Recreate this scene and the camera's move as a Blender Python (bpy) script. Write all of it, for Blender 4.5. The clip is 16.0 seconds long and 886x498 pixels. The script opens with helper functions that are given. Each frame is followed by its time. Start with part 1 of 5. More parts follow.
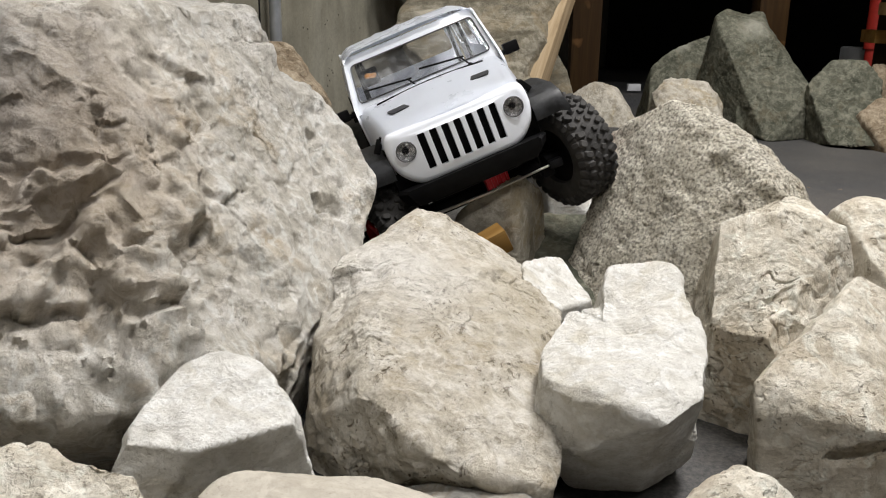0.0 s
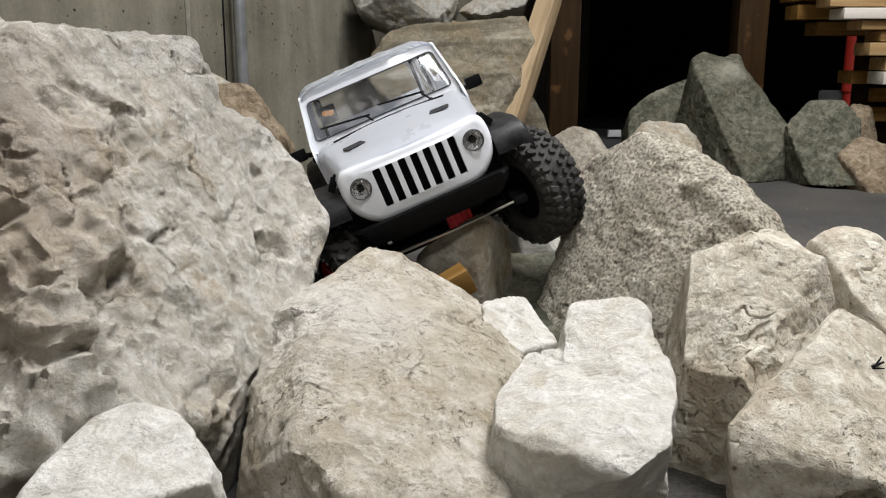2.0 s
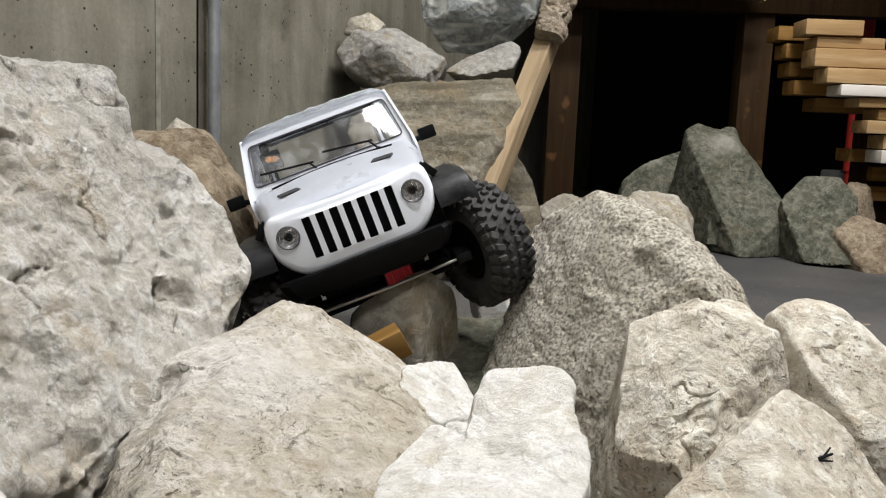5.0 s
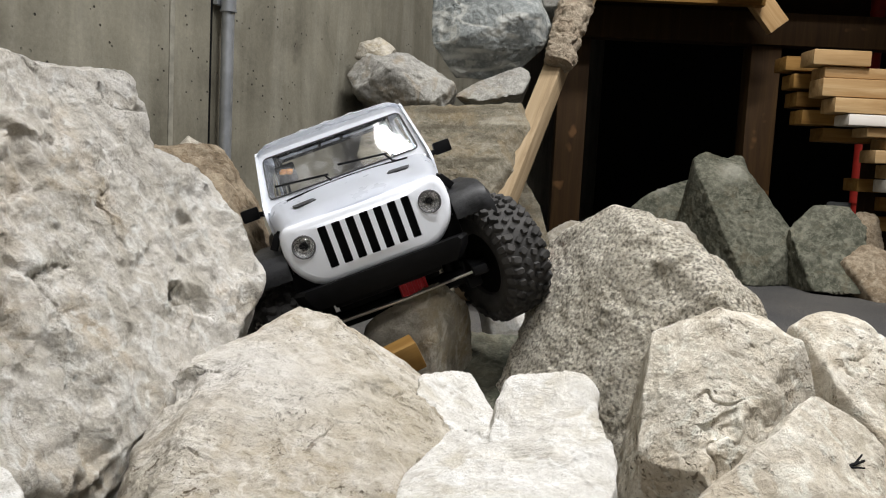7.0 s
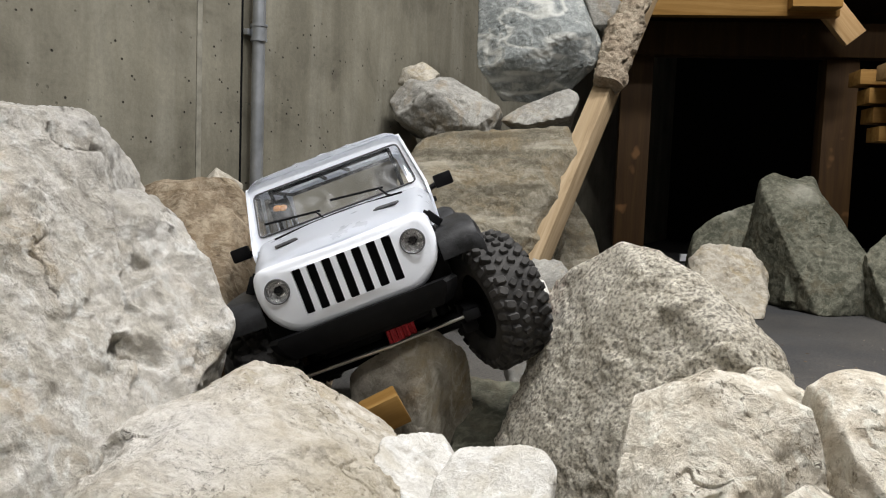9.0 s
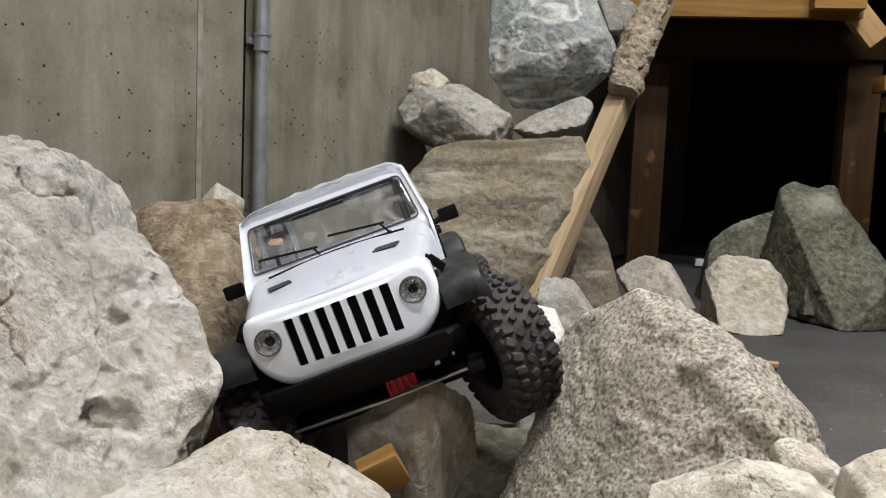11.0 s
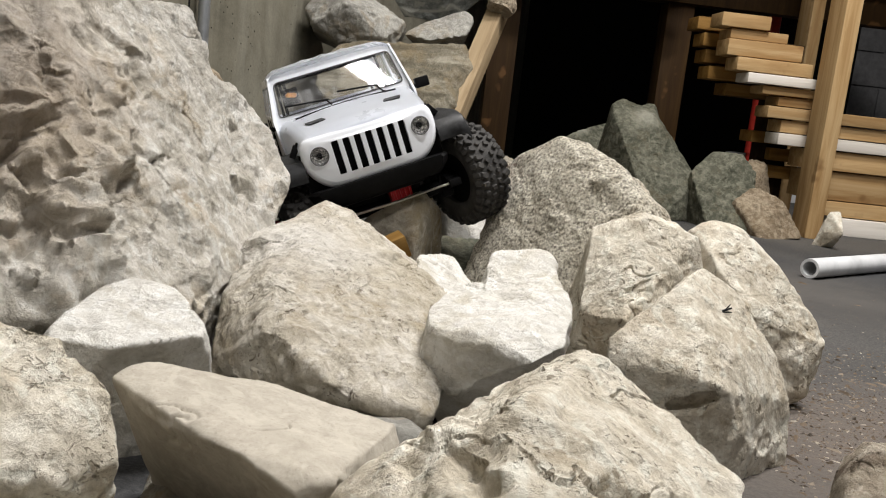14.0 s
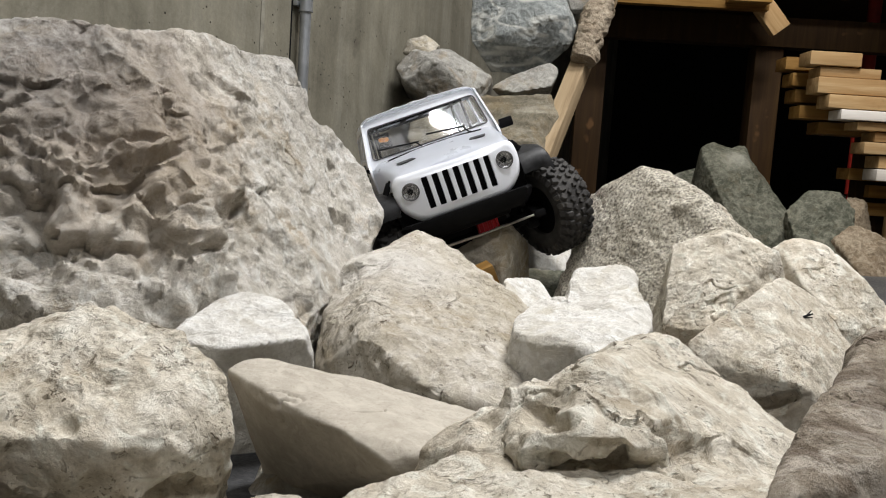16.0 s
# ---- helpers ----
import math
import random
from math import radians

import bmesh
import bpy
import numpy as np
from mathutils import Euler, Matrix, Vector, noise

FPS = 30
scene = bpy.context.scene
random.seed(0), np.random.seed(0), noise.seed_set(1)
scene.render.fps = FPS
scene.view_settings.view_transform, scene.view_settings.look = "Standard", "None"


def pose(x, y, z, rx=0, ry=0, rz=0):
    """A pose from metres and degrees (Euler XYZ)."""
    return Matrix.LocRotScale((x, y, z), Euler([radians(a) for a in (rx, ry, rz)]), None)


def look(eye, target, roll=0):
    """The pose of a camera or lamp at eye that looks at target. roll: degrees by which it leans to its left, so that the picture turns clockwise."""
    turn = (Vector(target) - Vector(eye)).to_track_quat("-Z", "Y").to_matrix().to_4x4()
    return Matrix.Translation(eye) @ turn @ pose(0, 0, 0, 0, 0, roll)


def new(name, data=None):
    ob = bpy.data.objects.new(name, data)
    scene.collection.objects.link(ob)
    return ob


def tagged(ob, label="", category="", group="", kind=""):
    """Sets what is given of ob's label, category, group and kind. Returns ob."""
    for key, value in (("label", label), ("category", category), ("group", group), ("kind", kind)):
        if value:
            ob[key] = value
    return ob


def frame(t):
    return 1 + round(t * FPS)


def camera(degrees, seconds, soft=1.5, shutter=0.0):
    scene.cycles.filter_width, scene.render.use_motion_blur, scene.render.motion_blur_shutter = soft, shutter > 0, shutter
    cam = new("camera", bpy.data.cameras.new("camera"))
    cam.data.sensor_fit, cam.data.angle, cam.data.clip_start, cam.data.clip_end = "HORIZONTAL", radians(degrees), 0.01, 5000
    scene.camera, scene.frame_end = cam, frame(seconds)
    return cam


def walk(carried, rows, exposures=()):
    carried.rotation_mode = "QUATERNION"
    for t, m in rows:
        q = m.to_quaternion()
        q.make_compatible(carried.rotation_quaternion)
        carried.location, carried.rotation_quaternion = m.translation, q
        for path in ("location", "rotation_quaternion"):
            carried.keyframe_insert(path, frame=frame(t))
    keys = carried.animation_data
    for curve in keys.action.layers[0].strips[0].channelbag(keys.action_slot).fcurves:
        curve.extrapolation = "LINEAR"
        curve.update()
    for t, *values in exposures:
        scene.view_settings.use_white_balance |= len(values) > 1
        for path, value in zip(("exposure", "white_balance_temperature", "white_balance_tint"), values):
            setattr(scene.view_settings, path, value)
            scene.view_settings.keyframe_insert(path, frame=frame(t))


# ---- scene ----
cam = camera(54.4, 16.0, soft=1.1)
PATH = [
    (0, (0.029, 0.004, 0.357), (-0.042, 1.923, -0.2), 0.9),
    (0.5, (0.039, 0.02, 0.332), (-0.017, 1.948, -0.197), 1.2),
    (1, (0.04, 0.016, 0.333), (-0.013, 1.958, -0.14), 1.1),
    (1.5, (0.055, 0.051, 0.34), (0.005, 1.996, -0.122), -0.1),
    (2, (0.057, 0.049, 0.334), (0.007, 1.999, -0.105), 0.1),
    (2.5, (0.059, 0.047, 0.335), (0.005, 2.017, -0.008), 0.2),
    (3, (0.062, 0.051, 0.337), (0.009, 2.022, 0.002), 0.3),
    (3.5, (0.082, 0.07, 0.344), (0.026, 2.042, 0.017), 0.3),
    (4, (0.12, 0.1, 0.344), (0.057, 2.074, 0.033), 1.0),
    (4.5, (0.123, 0.11, 0.33), (0.053, 2.086, 0.03), 1.8),
    (7, (0.11, 0.115, 0.295), (0.026, 2.102, 0.083), 3.0),
    (7.5, (0.11, 0.115, 0.294), (0.031, 2.103, 0.093), 2.9),
    (8, (0.109, 0.114, 0.299), (0.013, 2.103, 0.108), 2.5),
    (8.5, (0.157, 0.143, 0.329), (-0.078, 2.121, 0.156), 1.7),
    (9, (0.185, 0.186, 0.31), (-0.094, 2.159, 0.138), 2.1),
    (11.5, (0.182, 0.238, 0.354), (-0.126, 2.204, 0.156), 2.3),
    (12, (0.156, 0.166, 0.331), (-0.051, 2.146, 0.14), 2.8),
    (12.5, (0.132, 0.099, 0.332), (0.007, 2.085, 0.134), 3.0),
    (13, (0.11, 0.023, 0.343), (0.09, 1.998, 0.027), 3.5),
    (13.5, (0.058, -0.053, 0.323), (0.191, 1.912, -0.027), 4.7),
    (14, (0.037, -0.092, 0.287), (0.176, 1.874, -0.054), 6.3),
    (14.5, (0.032, -0.111, 0.254), (0.169, 1.859, -0.067), 6.3),
    (15, (0.036, -0.131, 0.249), (0.121, 1.844, -0.056), 6.1),
    (15.5, (0.045, -0.143, 0.25), (-0.042, 1.839, -0.006), 5.1),
    (16, (0.048, -0.142, 0.257), (-0.046, 1.844, 0.04), 3.8),
]
walk(cam, [(t, look(eye, target, roll)) for t, eye, target, roll in PATH],
     [(0.0, -0.11, 6500, 10), (2.5, -0.24, 6450, 10), (4.0, -0.28, 6450, 10), (4.5, -0.08, 6400, 10), (9.0, -0.06, 6420, 10), (12.5, -0.13, 6400, 10), (13.5, -0.08, 6620, 10), (14.5, -0.10, 6650, 10), (16.0, -0.16, 6450, 10)])
# ---- light ----
world = bpy.data.worlds.new("world")
scene.world = world
world.use_nodes = True
world.node_tree.nodes["Background"].inputs[0].default_value = (0.85, 0.93, 1.0, 1)
world.node_tree.nodes["Background"].inputs[1].default_value = 0.02
FLOOR = 0.03


def tube_lamp(x, y, z, rz, watts, size=(1.2, 0.16)):
    light = bpy.data.lights.new("ceiling_tube_light", "AREA")
    light.shape, light.size, light.size_y, light.energy = "RECTANGLE", size[0], size[1], watts
    light.color = (1.0, 0.982, 0.968)
    ob = new("ceiling_tube_light", light)
    ob.matrix_world = pose(x, y, z, 0, 0, rz)
    return ob


tube_lamp(0.92, 1.30, 2.42, 20, 60, (0.7, 0.1))
tube_lamp(0.55, 0.50, 2.42, 10, 49, (0.7, 0.1))
tube_lamp(0.35, -0.9, 2.42, 0, 27, (0.9, 0.12))
tube_lamp(2.6, 1.6, 2.42, 0, 8)


# ---- materials ----
def material(name, rough=0.6, metal=0.0):
    m = bpy.data.materials.new(name)
    m.use_nodes = True
    b = m.node_tree.nodes["Principled BSDF"]
    b.inputs["Roughness"].default_value, b.inputs["Metallic"].default_value = rough, metal
    return m, m.node_tree.nodes, m.node_tree.links, b


def noise_node(n, l, vec, scale, detail=6, rough=0.6, distort=0.0):
    t = n.new("ShaderNodeTexNoise")
    t.inputs["Scale"].default_value, t.inputs["Detail"].default_value = scale, detail
    t.inputs["Roughness"].default_value, t.inputs["Distortion"].default_value = rough, distort
    l.new(vec, t.inputs["Vector"])
    return t.outputs["Fac"]


def ramp(n, l, fac, stops):
    r = n.new("ShaderNodeValToRGB")
    e = r.color_ramp.elements
    while len(e) < len(stops):
        e.new(0.5)
    for el, (p, c) in zip(e, stops):
        el.position = p
        el.color = (*c, 1) if len(c) == 3 else c
    l.new(fac, r.inputs[0])
    return r.outputs[0]


def mixed(n, l, fac, a, b, mode="MIX"):
    m = n.new("ShaderNodeMix")
    m.data_type, m.blend_type = "RGBA", mode
    for sock, v in ((m.inputs[0], fac), (m.inputs[6], a), (m.inputs[7], b)):
        if hasattr(v, "default_value") or hasattr(v, "is_linked"):
            l.new(v, sock)
        elif isinstance(v, tuple):
            sock.default_value = (*v, 1)
        else:
            sock.default_value = v
    return m.outputs[2]


def bumped(n, l, b, heights):
    """heights: (socket, strength, distance) one on top of the other."""
    last = None
    for h, s, d in heights:
        k = n.new("ShaderNodeBump")
        k.inputs["Strength"].default_value, k.inputs["Distance"].default_value = s, d
        l.new(h, k.inputs["Height"])
        if last:
            l.new(last, k.inputs["Normal"])
        last = k.outputs[0]
    l.new(last, b.inputs["Normal"])


def placed(n, l):
    """Object coordinates shifted by the object's own random number."""
    c, o = n.new("ShaderNodeTexCoord"), n.new("ShaderNodeObjectInfo")
    v = n.new("ShaderNodeVectorMath")
    v.operation = "MULTIPLY_ADD"
    v.inputs[1].default_value = (1, 1, 1)
    k = n.new("ShaderNodeCombineXYZ")
    s = n.new("ShaderNodeMath")
    s.operation = "MULTIPLY"
    s.inputs[1].default_value = 37.0
    l.new(o.outputs["Random"], s.inputs[0])
    for i in range(3):
        l.new(s.outputs[0], k.inputs[i])
    l.new(c.outputs["Object"], v.inputs[0])
    l.new(k.outputs[0], v.inputs[2])
    return v.outputs[0]


def stone(name, dark, mid, light, stain, pits=0.6, speck=0.0, speck_scale=500, rough=0.85, stain_at=(0.52, 0.68), relief=1.0, cracks=0.4):
    m, n, l, b = material(name, rough)
    v = placed(n, l)
    big = noise_node(n, l, v, 10, 8, 0.62, 0.4)
    mid_n = noise_node(n, l, v, 60, 9, 0.72, 0.3)
    fine = noise_node(n, l, v, 380, 5, 0.75)
    col = ramp(n, l, big, [(0.3, dark), (0.47, mid), (0.66, light)])
    col2 = ramp(n, l, mid_n, [(0.34, dark), (0.48, mid), (0.6, light)])
    col = mixed(n, l, 0.6, col, col2)
    st = noise_node(n, l, v, 16, 6, 0.6, 1.0)
    col = mixed(n, l, ramp(n, l, st, [(stain_at[0], (0, 0, 0)), (stain_at[1], (0.6, 0.6, 0.6))]), col, stain)
    grain = ramp(n, l, fine, [(0.28, (0.66, 0.65, 0.63)), (0.42, (0.97, 0.97, 0.97)), (0.58, (1.02, 1.02, 1.02)), (0.72, (1.1, 1.1, 1.1))])
    col = mixed(n, l, 1.0, col, grain, "MULTIPLY")
    # dark pits, large and small, in loose fields
    field = noise_node(n, l, v, 26, 5, 0.6)
    keep = ramp(n, l, field, [(0.46, (1, 1, 1)), (0.6, (0, 0, 0))])
    pit = None
    for scale, lo, hi in ((130, 0.31, 0.37), (330, 0.31, 0.38)):
        hole = noise_node(n, l, v, scale, 2, 0.55, 0.7)
        one = mixed(n, l, 1.0, ramp(n, l, hole, [(lo, (0, 0, 0)), (hi, (1, 1, 1))]), keep, "LIGHTEN")
        pit = one if pit is None else mixed(n, l, 1.0, pit, one, "MULTIPLY")
    col = mixed(n, l, min(1.0, pits), col, mixed(n, l, pit, (0.22, 0.18, 0.13), (1, 1, 1)), "MULTIPLY")
    # pale bruises and tan patches
    bruise = noise_node(n, l, v, 48, 4, 0.6, 1.6)
    col = mixed(n, l, ramp(n, l, bruise, [(0.53, (0, 0, 0)), (0.63, (0.5, 0.5, 0.5))]), col, tuple(min(0.86, c * 1.08) for c in light))
    tan = noise_node(n, l, v, 21, 5, 0.6, 0.8)
    col = mixed(n, l, ramp(n, l, tan, [(0.52, (0, 0, 0)), (0.66, (0.4, 0.4, 0.4))]), col, tuple(0.5 * (p + q) for p, q in zip(dark, mid)))
    # fine dark cracks in a few places
    line = noise_node(n, l, v, 15, 6, 0.62, 0.5)
    where = noise_node(n, l, v, 11, 2, 0.5)
    crack = mixed(n, l, 1.0, ramp(n, l, line, [(0.489, (1, 1, 1)), (0.498, (0, 0, 0)), (0.502, (0, 0, 0)), (0.511, (1, 1, 1))]), ramp(n, l, where, [(0.50, (1, 1, 1)), (0.60, (0, 0, 0))]), "LIGHTEN")
    col = mixed(n, l, cracks, col, mixed(n, l, crack, (0.34, 0.29, 0.22), (1, 1, 1)), "MULTIPLY")
    if speck:
        sp = noise_node(n, l, v, speck_scale, 2, 0.5)
        col = mixed(n, l, speck, col, ramp(n, l, sp, [(0.36, (0.12, 0.10, 0.075)), (0.45, (0.62, 0.58, 0.5)), (0.53, (1.0, 0.98, 0.95)), (0.62, (1.22, 1.2, 1.16))]), "MULTIPLY")
    l.new(col, b.inputs["Base Color"])
    b.inputs["Specular IOR Level"].default_value = 0.25
    bumped(n, l, b, [(mid_n, 0.9 * relief, 0.007), (fine, 0.45 * relief, 0.0016), (pit, min(1, pits * 1.3), 0.0025), (crack, 0.8 * cracks, 0.0025)])
    return m


LIME = stone("limestone", (0.34, 0.295, 0.22), (0.61, 0.55, 0.445), (0.85, 0.81, 0.715), (0.42, 0.33, 0.22), 0.7)
SLABLIME = stone("pitted_limestone", (0.34, 0.295, 0.22), (0.56, 0.51, 0.42), (0.78, 0.745, 0.68), (0.44, 0.36, 0.24), 0.9, relief=1.2)
BOULDER = stone("boulder_limestone", (0.34, 0.315, 0.265), (0.60, 0.56, 0.485), (0.84, 0.81, 0.76), (0.46, 0.35, 0.21), 0.3, stain_at=(0.56, 0.72), relief=1.4)
WHITE = stone("white_limestone", (0.48, 0.45, 0.395), (0.68, 0.66, 0.61), (0.83, 0.815, 0.775), (0.55, 0.50, 0.39), 0.3, cracks=0.2)
GRANITE = stone("granite", (0.44, 0.40, 0.32), (0.63, 0.59, 0.50), (0.80, 0.765, 0.68), (0.46, 0.38, 0.26), 0.35, 0.62, 330, stain_at=(0.58, 0.74), relief=1.7)
SLATE = stone("split_stone", (0.31, 0.28, 0.23), (0.39, 0.355, 0.30), (0.47, 0.435, 0.37), (0.33, 0.295, 0.235), 0.1, relief=0.3, cracks=0.0)
BROWN = stone("brown_stone", (0.09, 0.065, 0.04), (0.25, 0.19, 0.125), (0.44, 0.37, 0.27), (0.22, 0.155, 0.09), 0.6, relief=1.4)
MOTTLED = stone("mottled_stone", (0.07, 0.05, 0.035), (0.46, 0.39, 0.30), (0.76, 0.69, 0.59), (0.10, 0.065, 0.04), 0.8, relief=1.2, stain_at=(0.52, 0.56), cracks=0.1)
TAN = stone("layered_stone", (0.075, 0.066, 0.045), (0.155, 0.138, 0.10), (0.28, 0.255, 0.20), (0.23, 0.175, 0.10), 0.15, stain_at=(0.45, 0.65))
DUSTY = stone("dusty_stone", (0.22, 0.195, 0.15), (0.39, 0.355, 0.29), (0.58, 0.54, 0.46), (0.36, 0.28, 0.15), 0.3)
GREY = stone("grey_stone", (0.17, 0.165, 0.15), (0.28, 0.27, 0.245), (0.43, 0.42, 0.38), (0.32, 0.24, 0.14), 0.2)
GREEN = stone("green_stone", (0.03, 0.032, 0.022), (0.075, 0.077, 0.055), (0.20, 0.195, 0.15), (0.13, 0.11, 0.07), 0.1, relief=0.8)
SLATEBLUE = stone("blue_stone", (0.11, 0.125, 0.125), (0.20, 0.215, 0.21), (0.35, 0.365, 0.35), (0.50, 0.49, 0.44), 0.1, stain_at=(0.58, 0.64), relief=0.8)


def patched(m, patches):
    """Patches of one colour each round a spot: stains, and one flank's painted shade."""
    n, l = m.node_tree.nodes, m.node_tree.links
    b = n["Principled BSDF"]
    col = b.inputs["Base Color"].links[0].from_socket
    c = n.new("ShaderNodeTexCoord").outputs["Object"]
    for spot, radius, tint in patches:
        v = n.new("ShaderNodeVectorMath")
        v.operation = "DISTANCE"
        v.inputs[1].default_value = spot
        l.new(c, v.inputs[0])
        k = n.new("ShaderNodeMath")
        k.operation = "MULTIPLY_ADD"
        k.inputs[1].default_value = 1 / radius
        l.new(v.outputs["Value"], k.inputs[0])
        l.new(noise_node(n, l, c, 22, 6, 0.65), k.inputs[2])
        f = ramp(n, l, k.outputs[0], [(0.45, (0.55, 0.55, 0.55)), (0.65, (0.3, 0.3, 0.3)), (0.9, (0, 0, 0))])
        # the ramp ends at one, so the distances are halved first
        h = n.new("ShaderNodeMath")
        h.operation = "MULTIPLY"
        h.inputs[1].default_value = 0.6
        l.new(k.outputs[0], h.inputs[0])
        l.new(h.outputs[0], f.node.inputs[0])
        col = mixed(n, l, f, col, tint)
    l.new(col, b.inputs["Base Color"])


def bedded(m, pale, dark):
    """Thin pale and dark beds lying level through the stone."""
    n, l = m.node_tree.nodes, m.node_tree.links
    b = n["Principled BSDF"]
    col = b.inputs["Base Color"].links[0].from_socket
    k = n.new("ShaderNodeMapping")
    k.inputs["Rotation"].default_value, k.inputs["Scale"].default_value = (0.1, -0.12, 0), (4, 4, 26)
    l.new(n.new("ShaderNodeTexCoord").outputs["Object"], k.inputs["Vector"])
    bed = noise_node(n, l, k.outputs[0], 1.0, 4, 0.55, 0.5)
    col = mixed(n, l, ramp(n, l, bed, [(0.34, (0.65, 0.65, 0.65)), (0.45, (0, 0, 0))]), col, dark)
    col = mixed(n, l, ramp(n, l, bed, [(0.55, (0, 0, 0)), (0.66, (0.6, 0.6, 0.6))]), col, pale)
    l.new(col, b.inputs["Base Color"])


def veined(m, pale, scale):
    """Pale mineral veins running through the stone."""
    n, l = m.node_tree.nodes, m.node_tree.links
    b = n["Principled BSDF"]
    col = b.inputs["Base Color"].links[0].from_socket
    k = n.new("ShaderNodeMapping")
    k.inputs["Rotation"].default_value, k.inputs["Scale"].default_value = (0.2, 0.35, 0.3), (0.55, 1.0, 1.5)
    l.new(n.new("ShaderNodeTexCoord").outputs["Object"], k.inputs["Vector"])
    v = noise_node(n, l, k.outputs[0], scale, 2, 0.45, 0.3)
    f = ramp(n, l, v, [(0.465, (0, 0, 0)), (0.495, (0.75, 0.75, 0.75)), (0.505, (0.75, 0.75, 0.75)), (0.535, (0, 0, 0))])
    l.new(mixed(n, l, f, col, pale), b.inputs["Base Color"])


veined(SLATEBLUE, (0.55, 0.55, 0.51), 9)
patched(GREEN, [((-0.03, 0.0, 0.135), 0.045, (0.42, 0.41, 0.34))])
bedded(TAN, (0.44, 0.41, 0.33), (0.07, 0.06, 0.04))


def plain(name, colour, rough=0.5, metal=0.0, vary=0.12, scale=60, bump=0.0, coat=0.0, spec=0.5):
    m, n, l, b = material(name, rough, metal)
    c = n.new("ShaderNodeTexCoord").outputs["Object"]
    f = noise_node(n, l, c, scale, 5, 0.6)
    dark = tuple(v * (1 - vary) for v in colour)
    lite = tuple(min(1, v * (1 + vary)) for v in colour)
    l.new(ramp(n, l, f, [(0.35, dark), (0.65, lite)]), b.inputs["Base Color"])
    r = n.new("ShaderNodeMapRange")
    r.inputs[3].default_value, r.inputs[4].default_value = max(0, rough - 0.08), min(1, rough + 0.1)
    l.new(f, r.inputs[0])
    l.new(r.outputs[0], b.inputs["Roughness"])
    b.inputs["Coat Weight"].default_value = coat
    b.inputs["Specular IOR Level"].default_value = spec
    if bump:
        bumped(n, l, b, [(noise_node(n, l, c, scale * 8, 4), bump, 0.001)])
    return m


def wood(name, a, b_, c_, axis=0, rough=0.7, scale=1.0):
    m, n, l, b = material(name, rough)
    v = placed(n, l)
    k = n.new("ShaderNodeMapping")
    s = [38.0 * scale] * 3
    s[axis] = 2.5 * scale
    k.inputs["Scale"].default_value = s
    l.new(v, k.inputs["Vector"])
    g = noise_node(n, l, k.outputs[0], 1.0, 7, 0.65, 0.8)
    col = ramp(n, l, g, [(0.3, a), (0.5, b_), (0.7, c_)])
    o = n.new("ShaderNodeObjectInfo")
    col = mixed(n, l, 1.0, col, ramp(n, l, o.outputs["Random"], [(0.0, (0.75, 0.72, 0.68)), (1.0, (1.12, 1.1, 1.08))]), "MULTIPLY")
    knot = noise_node(n, l, v, 14, 2, 0.4)
    col = mixed(n, l, ramp(n, l, knot, [(0.68, (0, 0, 0)), (0.74, (0.6, 0.6, 0.6))]), col, (0.16, 0.08, 0.03))
    l.new(col, b.inputs["Base Color"])
    b.inputs["Specular IOR Level"].default_value = 0.2
    bumped(n, l, b, [(g, 0.25, 0.002)])
    return m


PINE = wood("pine", (0.32, 0.19, 0.08), (0.45, 0.30, 0.145), (0.57, 0.42, 0.235))
PINE_UP = wood("pine_upright", (0.32, 0.19, 0.08), (0.45, 0.30, 0.145), (0.57, 0.42, 0.235), 2)
WHITEWOOD = wood("whitewashed_board", (0.55, 0.52, 0.47), (0.68, 0.65, 0.6), (0.78, 0.76, 0.72))
RAMPWOOD = wood("ramp_board", (0.22, 0.16, 0.095), (0.36, 0.275, 0.17), (0.50, 0.40, 0.27), 2)
DRIFT = stone("driftwood", (0.15, 0.11, 0.075), (0.34, 0.275, 0.20), (0.50, 0.43, 0.33), (0.22, 0.16, 0.10), 0.9, relief=1.6)
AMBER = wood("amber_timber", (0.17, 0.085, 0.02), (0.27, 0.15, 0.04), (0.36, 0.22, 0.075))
# Browns far below pine: the platform's shade is put into the wood colour.
DECKWOOD_SHADED = wood("deck_timber_shaded", (0.024, 0.0115, 0.003), (0.038, 0.019, 0.005), (0.056, 0.031, 0.009), 2)
PAINT = plain("white_paint", (0.85, 0.88, 0.94), 0.28, vary=0.02, scale=25, coat=0.35)
BLACK = plain("black_plastic", (0.005, 0.005, 0.0055), 0.55, vary=0.3, scale=90, bump=0.1, spec=0.13)
FLARE = plain("scuffed_plastic", (0.016, 0.0165, 0.018), 0.5, vary=0.8, scale=70, bump=0.25, spec=0.35)
RUBBER = plain("rubber", (0.040, 0.038, 0.036), 0.85, vary=0.55, scale=45, bump=0.3)
STEEL = plain("steel", (0.55, 0.53, 0.48), 0.3, 1.0)
GALV = plain("galvanised_steel", (0.42, 0.44, 0.46), 0.42, 0.75, vary=0.2, scale=20)
RED = plain("red_metal", (0.42, 0.02, 0.03), 0.35, 0.5)
REDPAINT = plain("red_paint", (0.42, 0.03, 0.02), 0.45)
ORANGE = plain("orange_plastic", (0.9, 0.33, 0.02), 0.4)
BRASS = plain("brass", (0.6, 0.42, 0.15), 0.4, 1.0)
PVC = plain("white_pvc", (0.62, 0.63, 0.64), 0.4, vary=0.15, scale=15)
# Near black: the shade under the platform is put into this colour.
SHADEWALL = plain("shade_black_wall", (0.007, 0.006, 0.005), 0.9, scale=5)
